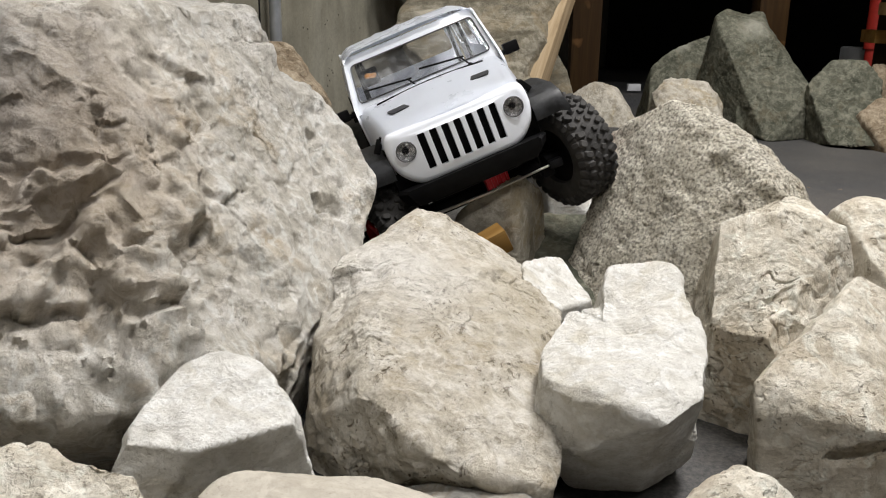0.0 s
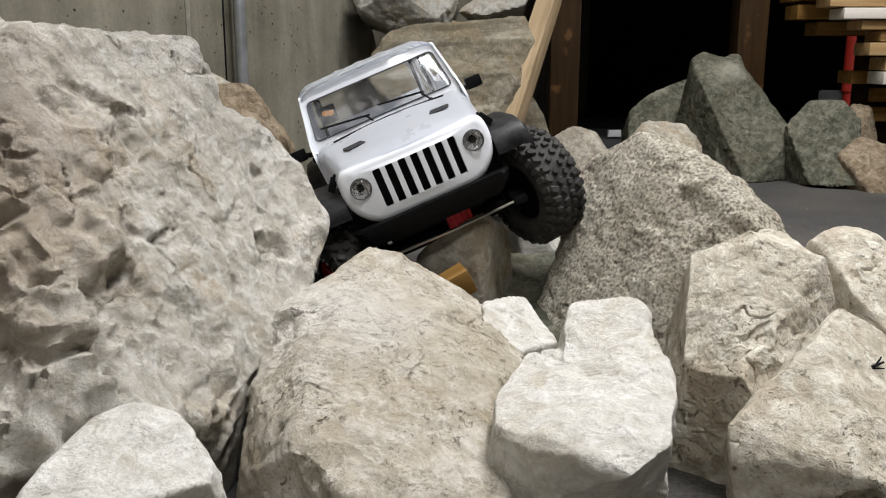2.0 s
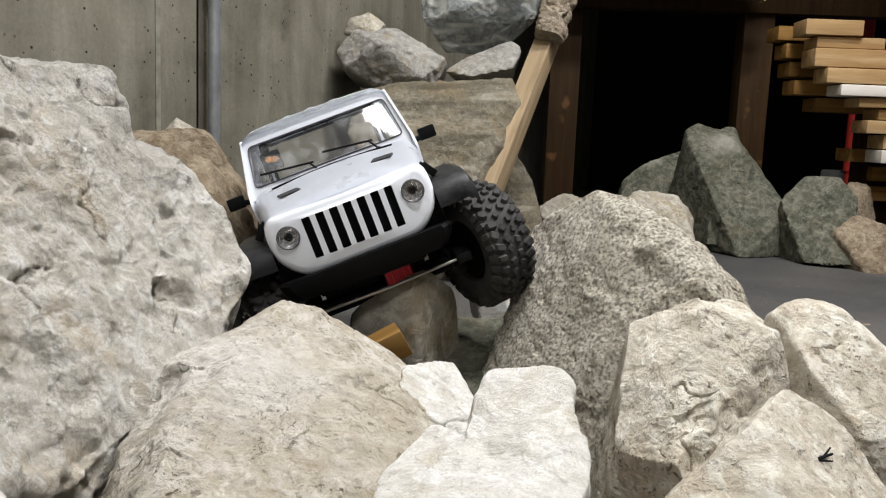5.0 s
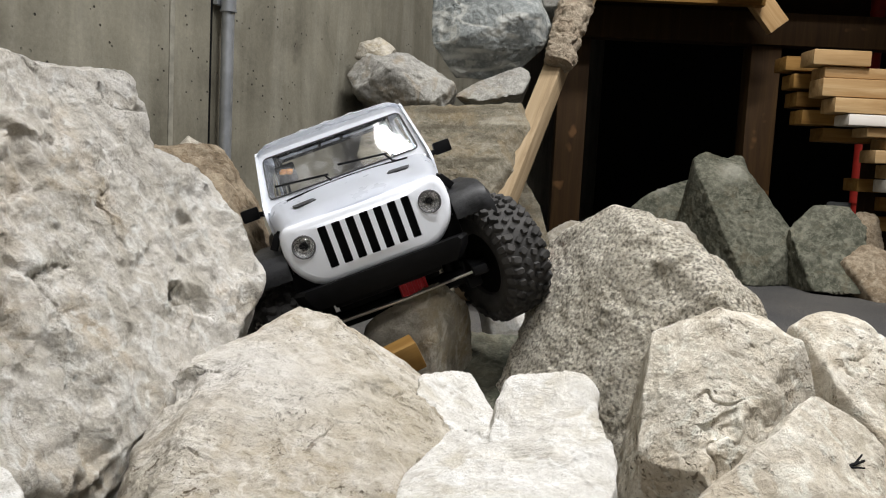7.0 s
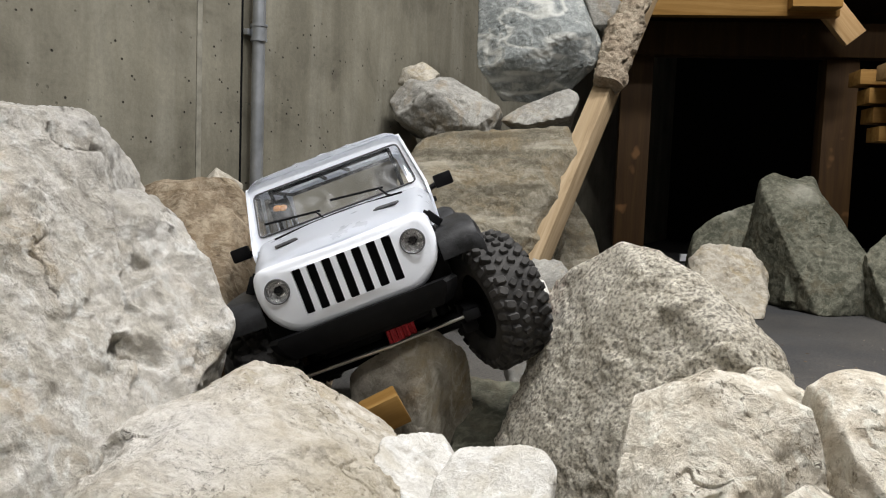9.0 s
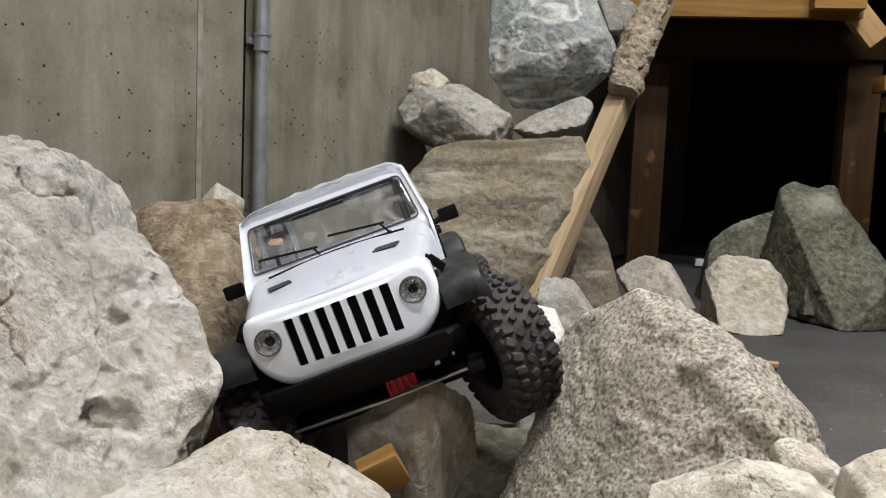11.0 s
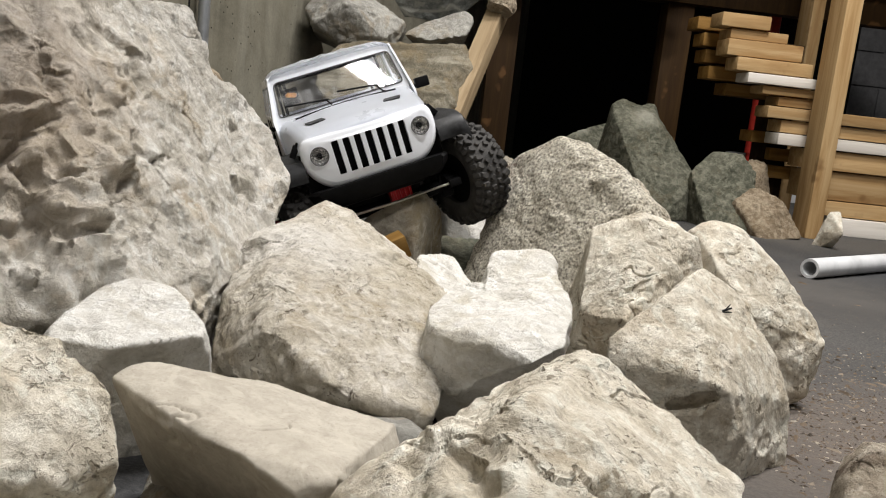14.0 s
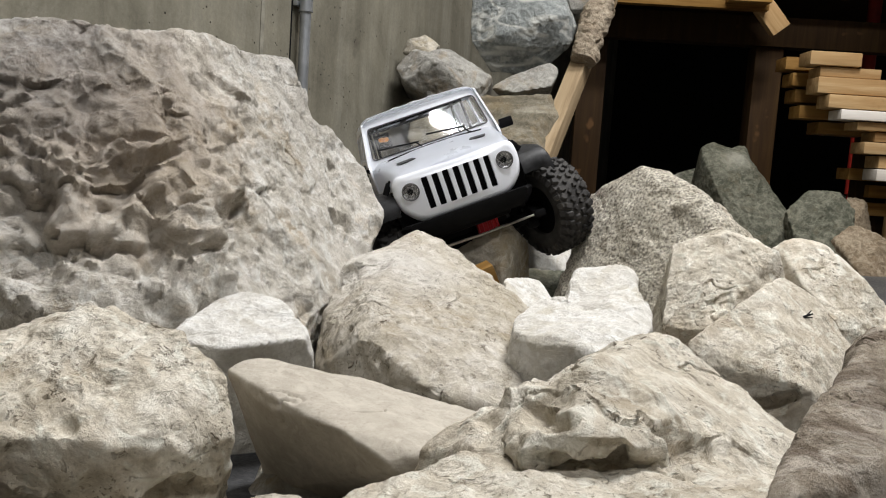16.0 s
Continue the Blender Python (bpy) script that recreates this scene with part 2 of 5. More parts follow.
CEIL = plain("ceiling_paint", (0.2, 0.195, 0.19), 0.9, scale=4)
SEAL = plain("grey_seal", (0.09, 0.09, 0.095), 0.5)
VENT = plain("grey_plastic", (0.02, 0.02, 0.022), 0.45, vary=0.4, scale=120)
CHROME = plain("chrome", (0.80, 0.80, 0.80), 0.24, 0.75, vary=0.3, scale=420)


def glass(name, tint, rough=0.03):
    m, n, l, b = material(name, rough)
    b.inputs["Base Color"].default_value = (*tint, 1)
    b.inputs["Transmission Weight"].default_value = 1
    b.inputs["IOR"].default_value = 1.12
    b.inputs["Coat Weight"].default_value = 1.0
    b.inputs["Coat Roughness"].default_value = 0.04
    return m


GLASS = glass("clear_lexan", (0.93, 0.94, 0.95))
# uneven whitish haze that lowers the transmission of the clear shell
n_, l_ = GLASS.node_tree.nodes, GLASS.node_tree.links
haze = noise_node(n_, l_, n_.new("ShaderNodeTexCoord").outputs["Object"], 34, 5, 0.6, 1.2)
l_.new(ramp(n_, l_, haze, [(0.45, (0.98, 0.98, 0.98)), (0.62, (0.90, 0.90, 0.90)), (0.74, (0.78, 0.78, 0.78))]), n_["Principled BSDF"].inputs["Transmission Weight"])
LENS = glass("lamp_lens", (0.95, 0.95, 0.95), 0.08)


def concrete():
    m, n, l, b = material("poured_concrete", 0.85)
    c = n.new("ShaderNodeTexCoord").outputs["Object"]
    big = noise_node(n, l, c, 2.2, 8, 0.6, 0.3)
    k = n.new("ShaderNodeMapping")
    k.inputs["Scale"].default_value = (9, 9, 1.1)
    l.new(c, k.inputs["Vector"])
    streak = noise_node(n, l, k.outputs[0], 1.5, 6, 0.6, 0.4)
    fine = noise_node(n, l, c, 140, 5, 0.7)
    col = ramp(n, l, big, [(0.3, (0.115, 0.106, 0.077)), (0.5, (0.18, 0.168, 0.125)), (0.7, (0.25, 0.237, 0.185))])
    col = mixed(n, l, 0.45, col, ramp(n, l, streak, [(0.32, (0.095, 0.085, 0.062)), (0.5, (0.195, 0.18, 0.138)), (0.7, (0.32, 0.305, 0.25))]))
    col = mixed(n, l, 1.0, col, ramp(n, l, fine, [(0.3, (0.85, 0.85, 0.85)), (0.7, (1.08, 1.08, 1.08))]), "MULTIPLY")
    vo = n.new("ShaderNodeTexVoronoi")
    vo.inputs["Scale"].default_value = 58
    l.new(c, vo.inputs["Vector"])
    sparse = noise_node(n, l, c, 7, 4, 0.6)
    hole = ramp(n, l, vo.outputs["Distance"], [(0.07, (0, 0, 0)), (0.13, (1, 1, 1))])
    keep = ramp(n, l, sparse, [(0.47, (1, 1, 1)), (0.54, (0, 0, 0))])
    pit = mixed(n, l, 1.0, hole, keep, "LIGHTEN")
    blotch = noise_node(n, l, c, 6, 8, 0.7, 0.6)
    col = mixed(n, l, 1.0, col, ramp(n, l, blotch, [(0.32, (0.66, 0.65, 0.62)), (0.5, (1, 1, 1)), (0.68, (1.2, 1.2, 1.19))]), "MULTIPLY")
    col = mixed(n, l, 1.0, col, mixed(n, l, pit, (0.12, 0.1, 0.08), (1, 1, 1)), "MULTIPLY")
    l.new(col, b.inputs["Base Color"])
    bumped(n, l, b, [(fine, 0.3, 0.002), (pit, 0.8, 0.006)])
    return m


def asphalt():
    m, n, l, b = material("rubbed_asphalt", 0.75)
    c = n.new("ShaderNodeTexCoord").outputs["Object"]
    big = noise_node(n, l, c, 3, 7, 0.6, 0.5)
    fine = noise_node(n, l, c, 260, 4, 0.7)
    dust = noise_node(n, l, c, 1.1, 5, 0.6)
    col = ramp(n, l, big, [(0.3, (0.019, 0.0195, 0.021)), (0.7, (0.042, 0.043, 0.046))])
    col = mixed(n, l, ramp(n, l, dust, [(0.42, (0, 0, 0)), (0.62, (0.6, 0.6, 0.6))]), col, (0.105, 0.095, 0.082))
    col = mixed(n, l, 1.0, col, ramp(n, l, fine, [(0.35, (0.55, 0.55, 0.55)), (0.5, (1, 1, 1)), (0.68, (1.7, 1.65, 1.55))]), "MULTIPLY")
    l.new(col, b.inputs["Base Color"])
    bumped(n, l, b, [(fine, 0.6, 0.002)])
    return m


def blockwork():
    m, n, l, b = material("grey_blockwork", 0.9)
    c = n.new("ShaderNodeTexCoord").outputs["Object"]
    f = noise_node(n, l, c, 30, 5)
    l.new(ramp(n, l, f, [(0.3, (0.13, 0.13, 0.135)), (0.7, (0.2, 0.2, 0.205))]), b.inputs["Base Color"])
    bumped(n, l, b, [(f, 0.4, 0.004)])
    return m


CONCRETE, ASPHALT, BLOCK = concrete(), asphalt(), blockwork()
patched(ASPHALT, [((0.52, 0.55, FLOOR), 0.30, (0.15, 0.115, 0.09)), ((0.75, 1.35, FLOOR), 0.35, (0.10, 0.09, 0.08))])
patched(CONCRETE, [((0.688, -0.001, 0.491), 0.020, (0.07, 0.06, 0.045)), ((0.684, -0.001, 0.470), 0.014, (0.09, 0.08, 0.06))])


# ---- building blocks ----
def finish(name, bm, mat, smooth=True):
    bmesh.ops.recalc_face_normals(bm, faces=bm.faces[:])
    me = bpy.data.meshes.new(name)
    bm.to_mesh(me)
    bm.free()
    me.materials.append(mat)
    if smooth:
        me.polygons.foreach_set("use_smooth", [True] * len(me.polygons))
        me.set_sharp_from_angle(angle=radians(38))
    return me


def part(name, bm, mat, parent, label=""):
    ob = new(name, finish(name, bm, mat))
    ob.parent = parent
    return tagged(ob, label)


def thing(name, bm, mat, label, category, m=None, group="", kind=""):
    ob = new(name, finish(name, bm, mat))
    if m is not None:
        ob.matrix_world = m
    return tagged(ob, label, category, group, kind)


def box(bm, lo, hi, bevel=0.0, m=None):
    """A box between two corners with its edges rounded, added to bm."""
    r = bmesh.ops.create_cube(bm, size=1.0)
    vs = r["verts"]
    for v in vs:
        v.co = Vector([lo[i] + (v.co[i] + 0.5) * (hi[i] - lo[i]) for i in range(3)])
    if bevel:
        es = list({e for v in vs for e in v.link_edges})
        r = bmesh.ops.bevel(bm, geom=es, offset=bevel, segments=2, affect="EDGES", profile=0.6)
        vs = list({v for v in r["verts"]} | {v for v in vs if v.is_valid})
    if m is not None:
        for v in vs:
            v.co = m @ v.co
    return bm


def rod(bm, a, b, r, seg=12, r2=None):
    a, b = Vector(a), Vector(b)
    d = b - a
    m = Matrix.Translation((a + b) / 2) @ d.to_track_quat("Z", "Y").to_matrix().to_4x4()
    bmesh.ops.create_cone(bm, cap_ends=True, segments=seg, radius1=r, radius2=r if r2 is None else r2, depth=d.length, matrix=m)
    return bm


def ball(bm, c, size, sub=3):
    bmesh.ops.create_icosphere(bm, subdivisions=sub, radius=1.0, matrix=Matrix.Translation(c) @ Matrix.Diagonal((*size, 1)))
    return bm


def lathe(bm, profile, seg=48, axis="X"):
    """Rings of (along, radius) round the x axis."""
    rings = []
    for a, r in profile:
        ring = []
        for i in range(seg):
            t = 2 * math.pi * i / seg
            ring.append(bm.verts.new((a, r * math.cos(t), r * math.sin(t))))
        rings.append(ring)
    for p, q in zip(rings, rings[1:]):
        for i in range(seg):
            bm.faces.new((p[i], p[(i + 1) % seg], q[(i + 1) % seg], q[i]))
    return bm


def loft(bm, rings, closed=True, caps=True):
    rows = [[bm.verts.new(p) for p in ring] for ring in rings]
    n = len(rows[0])
    for p, q in zip(rows, rows[1:]):
        for i in range(n if closed else n - 1):
            j = (i + 1) % n
            bm.faces.new((p[i], p[j], q[j], q[i]))
    if caps and closed:
        bm.faces.new(rows[0])
        bm.faces.new(rows[-1])
    return bm


def rounded(pts, r, seg=4):
    """The corners of a polygon rounded off; r is one radius or one for each corner."""
    out, n = [], len(pts)
    for i, p in enumerate(pts):
        p, a, b = Vector(p), Vector(pts[i - 1]), Vector(pts[(i + 1) % n])
        k = r[i] if isinstance(r, (list, tuple)) else r
        u, w = (a - p).normalized(), (b - p).normalized()
        k = min(k, (a - p).length * 0.48, (b - p).length * 0.48)
        for j in range(seg + 1):
            t = j / seg
            out.append(p + u * k * (1 - t) ** 2 + w * k * t ** 2)
    return out


def panel(loops, thick, shape):
    """A sheet with openings: loops of (u, v), the first the outline; shape(u, v, w) gives the place, w the depth."""
    bm = bmesh.new()
    es = []
    for loop in loops:
        vs = [bm.verts.new((p[0], p[1], 0)) for p in loop]
        es += [bm.edges.new((vs[i], vs[(i + 1) % len(vs)])) for i in range(len(vs))]
    bmesh.ops.triangle_fill(bm, use_beauty=True, use_dissolve=False, edges=es)
    r = bmesh.ops.extrude_face_region(bm, geom=bm.faces[:])
    for v in [g for g in r["geom"] if isinstance(g, bmesh.types.BMVert)]:
        v.co.z = -thick
    for v in bm.verts:
        v.co = Vector(shape(v.co.x, v.co.y, v.co.z))
    return bm


# ---- rocks ----
PERM = np.random.RandomState(7).permutation(512)
GRAD = np.random.RandomState(8).normal(size=(512, 3))
GRAD /= np.linalg.norm(GRAD, axis=1)[:, None]


def perlin(p):
    i = np.floor(p).astype(int)
    f = p - i
    u = f * f * f * (f * (f * 6 - 15) + 10)
    out = 0
    for dx in (0, 1):
        for dy in (0, 1):
            for dz in (0, 1):
                h = PERM[(PERM[(PERM[(i[:, 0] + dx) & 511] + i[:, 1] + dy) & 511] + i[:, 2] + dz) & 511]
                d = ((f - (dx, dy, dz)) * GRAD[h]).sum(1)
                w = (u[:, 0] if dx else 1 - u[:, 0]) * (u[:, 1] if dy else 1 - u[:, 1]) * (u[:, 2] if dz else 1 - u[:, 2])
                out = out + w * d
    return out


def fbm(p, octaves=4):
    return sum(perlin(p * 2 ** k + 17.3 * k) / 2 ** k for k in range(octaves))


SPHERES = {}


def sphere(detail):
    if detail not in SPHERES:
        bm = bmesh.new()
        bmesh.ops.create_icosphere(bm, subdivisions=detail + 1, radius=1.0)
        SPHERES[detail] = (np.array([v.co[:] for v in bm.verts]), np.array([[v.index for v in f.verts] for f in bm.faces]))
        bm.free()
    return SPHERES[detail]


COUNT = [0]


def cells(p, seed):
    """Jittered cells: for each point the vector from its cell's middle, three random numbers of the cell, and how far the border is."""
    i = np.floor(p - 0.5).astype(int)
    best = np.full(len(p), 9.0)
    second = np.full(len(p), 9.0)
    vec, rnd = np.zeros((len(p), 3)), np.zeros((len(p), 3))
    for dx in (0, 1):
        for dy in (0, 1):
            for dz in (0, 1):
                j = i + (dx, dy, dz)
                h = PERM[(PERM[(PERM[(j[:, 0] + seed) & 511] + j[:, 1]) & 511] + j[:, 2]) & 511]
                v = p - (j + 0.5 + 0.35 * GRAD[h])
                d = (v * v).sum(1)
                near = d < best
                second = np.where(near, best, np.minimum(second, d))
                best = np.where(near, d, best)
                vec[near], rnd[near] = v[near], GRAD[(h[near] + 101) & 511]
    return vec, rnd, np.sqrt(second) - np.sqrt(best)


def rock(name, mat, label, centre, facets, detail=5, rough=1.0, chips=26, layers=0.0, hollows=(), pitted=0.0, broken=(), beds=(), lobe=(), wear=1.0):
    """A stone split along flat faces (bearing, slope, distance from its middle), its edges chipped and its skin broken and worn.
    lobe: the faces of a second block grown into the first; beds: spots (x, y, z, radius, depth) broken into ledges."""
    COUNT[0] += 1
    rng = np.random.RandomState(COUNT[0])
    u, faces = sphere(detail)

    def skin(n, d, hard):
        k = np.maximum(u @ n.T, 0) / d
        top = k.max(1)
        w = (k / top[:, None]) ** hard
        out = (w @ (n / d[:, None]))
        return 1 / (top * w.sum(1) ** (1 / hard)), out / np.linalg.norm(out, axis=1)[:, None]

    r = out = None
    for block in (facets, lobe) if lobe else (facets,):
        az, el = np.radians([f[0] for f in block]), np.radians([f[1] for f in block])
        n = np.stack([np.cos(el) * np.cos(az), np.cos(el) * np.sin(az), np.sin(el)], 1)
        d = np.maximum(np.array([f[2] for f in block]), 0.004)
        p = u * skin(n, d, 150)[0][:, None]
        cn = rng.normal(size=(chips, 3))
        cn /= np.linalg.norm(cn, axis=1)[:, None]
        cd = (p @ cn.T).max(0) * (1 - wear * rng.uniform(0.004, 0.04, chips))
        r1, out1 = skin(np.vstack([n, cn]), np.concatenate([d, cd]), 190)
        if r is None:
            r, out = r1, out1
        else:
            out = np.where((r1 > r)[:, None], out1, out)
            r = np.maximum(r, r1)
    p = u * r[:, None]
    size = float((p.max(0) - p.min(0)).mean())
    off = rng.uniform(0, 40, 3)
    a = min(1.0, size / 0.2) * rough
    zone = np.ones(len(p))
    for bx, by, bz, br, bk in broken:
        zone = zone + bk * np.clip(1.3 - np.linalg.norm(p + np.array(centre) - (bx, by, bz), axis=1) / br, 0, 1)
    warp = np.stack([fbm(p / 0.05 + off + k, 3) for k in (0, 31, 67)], 1)
    h = fbm(p / 0.09 + off, 3) * 0.0042
    # broken faces: flat flakes at three sizes, each tilted its own way
    for size_, tilt, amp, key in ((0.062, 0.15, 0.0018, 3), (0.026, 0.22, 0.0009, 11), (0.0105, 0.24, 0.00045, 23)):
        v, c, edge = cells(p / size_ + warp * 0.5 + off, key)
        mask = np.clip(0.5 + 2.2 * perlin(p / (size_ * 3.2) + off + key), 0.12, 1)
        h = h + zone * mask * np.clip(edge / 0.25, 0.25, 1) * ((v * c).sum(1) * tilt * size_ + c[:, 0] * amp)
    # bedding: low ledges along the stone's own grain
    g = rng.normal(size=3) * (1, 1, 0.5)
    g /= np.linalg.norm(g)
    q = (p @ g) / 0.022 + 0.8 * warp[:, 0] + 0.4 * warp[:, 1]
    f = q - np.floor(q)
    ledge = np.where(f < 0.8, f / 0.8, (1 - f) / 0.2) - 0.5
    h = h + zone * ledge * 0.0014 * np.clip(perlin(p / 0.07 + off + 13) * 3, 0, 1)
    h = h + fbm(p / 0.017 + off, 2) * 0.0014
    gap = np.abs(fbm(p / 0.10 + off + 3, 4))
    h = h - 0.005 * np.clip(1 - gap / 0.014, 0, 1) * np.clip(perlin(p / 0.06 + off + 21) * 6 - 0.6, 0, 1)
    if pitted:
        v, c, edge = cells(p / 0.011 + warp * 0.5 + off, 41)
        h = h - pitted * 0.004 * np.clip(0.35 - np.linalg.norm(v, axis=1) + 0.25 * c[:, 1], 0, 1) * (perlin(p / 0.05 + off + 8) > -0.12)
    h = a * h
    if layers:
        q = p[:, 2] / layers + 0.35 * warp[:, 0] + 0.15 * p[:, 0] / layers
        f = q - np.floor(q)
        h = h + (np.where(f < 0.7, f / 0.7, (1 - f) / 0.3) - 0.5) * 0.009
    # ledges: each juts out to a lip and is undercut below it
    for bx, by, bz, br, depth in beds:
        at = p + np.array(centre) - (bx, by, bz)
        near = np.clip((1.15 - np.linalg.norm(at, axis=1) / br + 0.5 * warp[:, 2]) / 0.35, 0, 1)
        v, c, edge = cells(p / np.array((0.075, 0.075, 0.034)) + warp * (0.5, 0.5, 0.4) + off, 57)
        h = h + near * depth * (-0.9 * v[:, 2] + 0.55 * c[:, 0] + 0.35 * (v[:, :2] * c[:, :2]).sum(1) - 0.45 * np.clip(1 - edge / 0.12, 0, 1))
        v, c, edge = cells(p / np.array((0.017, 0.017, 0.009)) + warp * 0.4 + off, 71)
        h = h + near * depth * 0.22 * (-v[:, 2] + 0.7 * c[:, 1])
    for hx, hy, hz, rx, rz, hd in hollows:
        q = (p + np.array(centre) - (hx, hy, hz) + warp * 0.03) / (rx, max(rx, rz) * 1.5, rz)
        h = h - hd * np.clip(1.4 * (1 - (q * q).sum(1)) + 0.45 * fbm(p / 0.03 + off, 3), 0, 1) * ((q * q).sum(1) < 1.6)
    p = p + out * h[:, None]
    me = bpy.data.meshes.new(name)
    me.from_pydata(p.tolist(), [], faces.tolist())
    me.materials.append(mat)
    me.polygons.foreach_set("use_smooth", [True] * len(me.polygons))
    me.set_sharp_from_angle(angle=radians(60))
    ob = new(name, me)
    ob.location = centre
    return tagged(ob, label, "rock", "rocks of the pile" if centre[1] < 1.4 else "rocks at the back")


# ---- setting ----
def slab(name, lo, hi, mat, label, m=None, bevel=0.0):
    bm = box(bmesh.new(), lo, hi, bevel)
    ob = new(name, finish(name, bm, mat))
    if m is not None:
        ob.matrix_world = m
    return tagged(ob, label, name.split("_")[0], kind="structure")


slab("floor", (-2.6, -2.6, FLOOR - 0.1), (5.2, 6.2, FLOOR), ASPHALT, "dark dusty asphalt floor with fine debris")
slab("ceiling", (-2.6, -2.6, 2.6), (5.2, 6.2, 2.7), CEIL, "plain pale ceiling")
WALL = pose(-0.5, 1.189, 0, 0, 0, math.degrees(math.atan2(0.662, 0.23)))
slab("wall_west", (-4.2, 0.0, FLOOR), (4.4, 0.2, 2.6), CONCRETE, "poured grey concrete wall with small air holes", WALL)
slab("wall_south", (-2.6, -2.7, FLOOR), (5.2, -2.6, 2.6), CEIL, "plain painted wall")
slab("wall_east", (5.2, -2.6, FLOOR), (5.3, 6.2, 2.6), CEIL, "plain painted wall")
slab("wall_north", (-2.6, 6.2, FLOOR), (5.2, 6.3, 2.6), SHADEWALL, "wall coloured near black for the unlit back of the room")
patched(BOULDER, [((0.028, -0.183, 0.084), 0.16, (0.40, 0.27, 0.14)), ((-0.022, -0.183, 0.121), 0.15, (0.25, 0.25, 0.26)), ((0.055, 0.177, 0.141), 0.22, (0.33, 0.32, 0.30))])
# Last patch browns the left flank, its shade put into the colour.
patched(SLABLIME, [((0.06, 0.02, 0.03), 0.10, (0.50, 0.44, 0.33)), ((-0.035, 0.02, 0.055), 0.085, (0.74, 0.72, 0.68)), ((-0.085, -0.07, -0.01), 0.07, (0.36, 0.30, 0.21))])
rock("boulder", BOULDER, "huge pale limestone boulder with a pitted broken side",
     (-0.279, 0.703, 0.193), [(170, -20, 0.229), (-180, -90, 0.193), (180, -9, 0.246), (-139, 86, 0.162), (61, -2, 0.225), (-102, 7, 0.268), (-66, -48, 0.238), (121, 2, 0.311), (36, -68, 0.208), (-81, 31, 0.207), (11, -29, 0.216), (43, 0, 0.236), (-9, -15, 0.216), (-60, 36, 0.175), (-76, -33, 0.267), (-37, -25, 0.242), (-1, 68, 0.178), (38, 70, 0.192), (-77, 51, 0.194), (-19, 29, 0.136), (30, 76, 0.132), (23, 39, 0.198), (21, 30, 0.207), (20, 22, 0.216)], 7, 1.3, 40, hollows=[(-0.225, 0.500, 0.252, 0.050, 0.009, 0.009), (-0.209, 0.510, 0.218, 0.050, 0.006, 0.006), (-0.252, 0.470, 0.229, 0.040, 0.010, 0.008), (-0.232, 0.460, 0.182, 0.040, 0.007, 0.008), (-0.194, 0.510, 0.159, 0.030, 0.005, 0.007), (-0.275, 0.430, 0.174, 0.035, 0.010, 0.009), (-0.100, 0.722, 0.180, 0.020, 0.014, 0.014), (-0.095, 0.740, 0.158, 0.010, 0.022, 0.010), (-0.118, 0.764, 0.232, 0.006, 0.020, 0.008)], broken=[(-0.239, 0.470, 0.218, 0.17, 1.7)], lobe=[(170, -20, 0.229), (-180, -90, 0.193), (180, -9, 0.246), (-139, 86, 0.162), (-102, 7, 0.268), (-66, -48, 0.238), (121, 2, 0.311), (36, -68, 0.208), (-81, 31, 0.207), (11, -29, 0.216), (-9, -15, 0.216), (-60, 36, 0.175), (-76, -33, 0.267), (-37, -25, 0.242), (-1, 68, 0.178), (38, 70, 0.192), (-77, 51, 0.194), (-19, 30, 0.141), (11, 85, 0.162), (21, 70, 0.184), (23, 14, 0.170)], beds=[(-0.305, 0.465, 0.225, 0.095, 0.0065)])
rock("rock", SLABLIME, "large flat-topped limestone slab sloping down in front of the truck",
     (0.000, 0.630, 0.085), [(-180, -90, 0.065), (-51, 73, 0.058), (1, -11, 0.095), (150, 0, 0.103), (12, 57, 0.084), (14, 8, 0.110), (-18, 67, 0.065), (138, 10, 0.115), (177, 4, 0.088), (-148, 70, 0.073), (123, 12, 0.136), (90, -5, 0.175), (-158, 48, 0.082), (-5, -10, 0.097), (-18, 47, 0.083), (-174, 4, 0.092), (-119, -24, 0.127), (-130, -12, 0.124), (-103, -31, 0.138), (-157, 27, 0.094), (97, 1, 0.170), (-96, -35, 0.140), (-160, -13, 0.111), (-132, -3, 0.124), (-70, 60, 0.087), (-126, 64, 0.083), (-84, 52, 0.109), (-42, 63, 0.071), (-18, 59, 0.073), (-58, 66, 0.069), (-122, 27, 0.131)], 7, 1.0, pitted=1.0)
rock("rock", WHITE, "squarish white limestone block with a smooth top",
     (0.132, 0.550, 0.095), [(-150, 78, 0.044), (90, 9, 0.058), (-92, -39, 0.051), (3, -2, 0.055), (164, -2, 0.052), (157, 3, 0.052), (-65, 74, 0.049), (0, -90, 0.075), (-52, -31, 0.051), (-176, -30, 0.061), (-16, -3, 0.054), (-44, -23, 0.053), (-22, -46, 0.067), (-114, -17, 0.064), (-130, -7, 0.067), (11, 0, 0.061), (178, 7, 0.059), (-29, 58, 0.061), (-137, -6, 0.066), (-69, 53, 0.067), (-120, -14, 0.064), (-133, 21, 0.076), (-17, 9, 0.060), (-130, 13, 0.075)], 6, 0.6, lobe=[(179, 12, 0.021), (-8, -1, 0.042), (-90, -59, 0.021), (10, -5, 0.061), (90, 10, 0.101), (-92, 63, 0.029), (-72, -50, 0.022), (-72, 54, 0.028), (77, 13, 0.103), (90, -81, 0.062), (170, 13, 0.030), (-142, 74, 0.050), (43, 6, 0.097), (-164, 65, 0.050), (-24, 40, 0.056)])
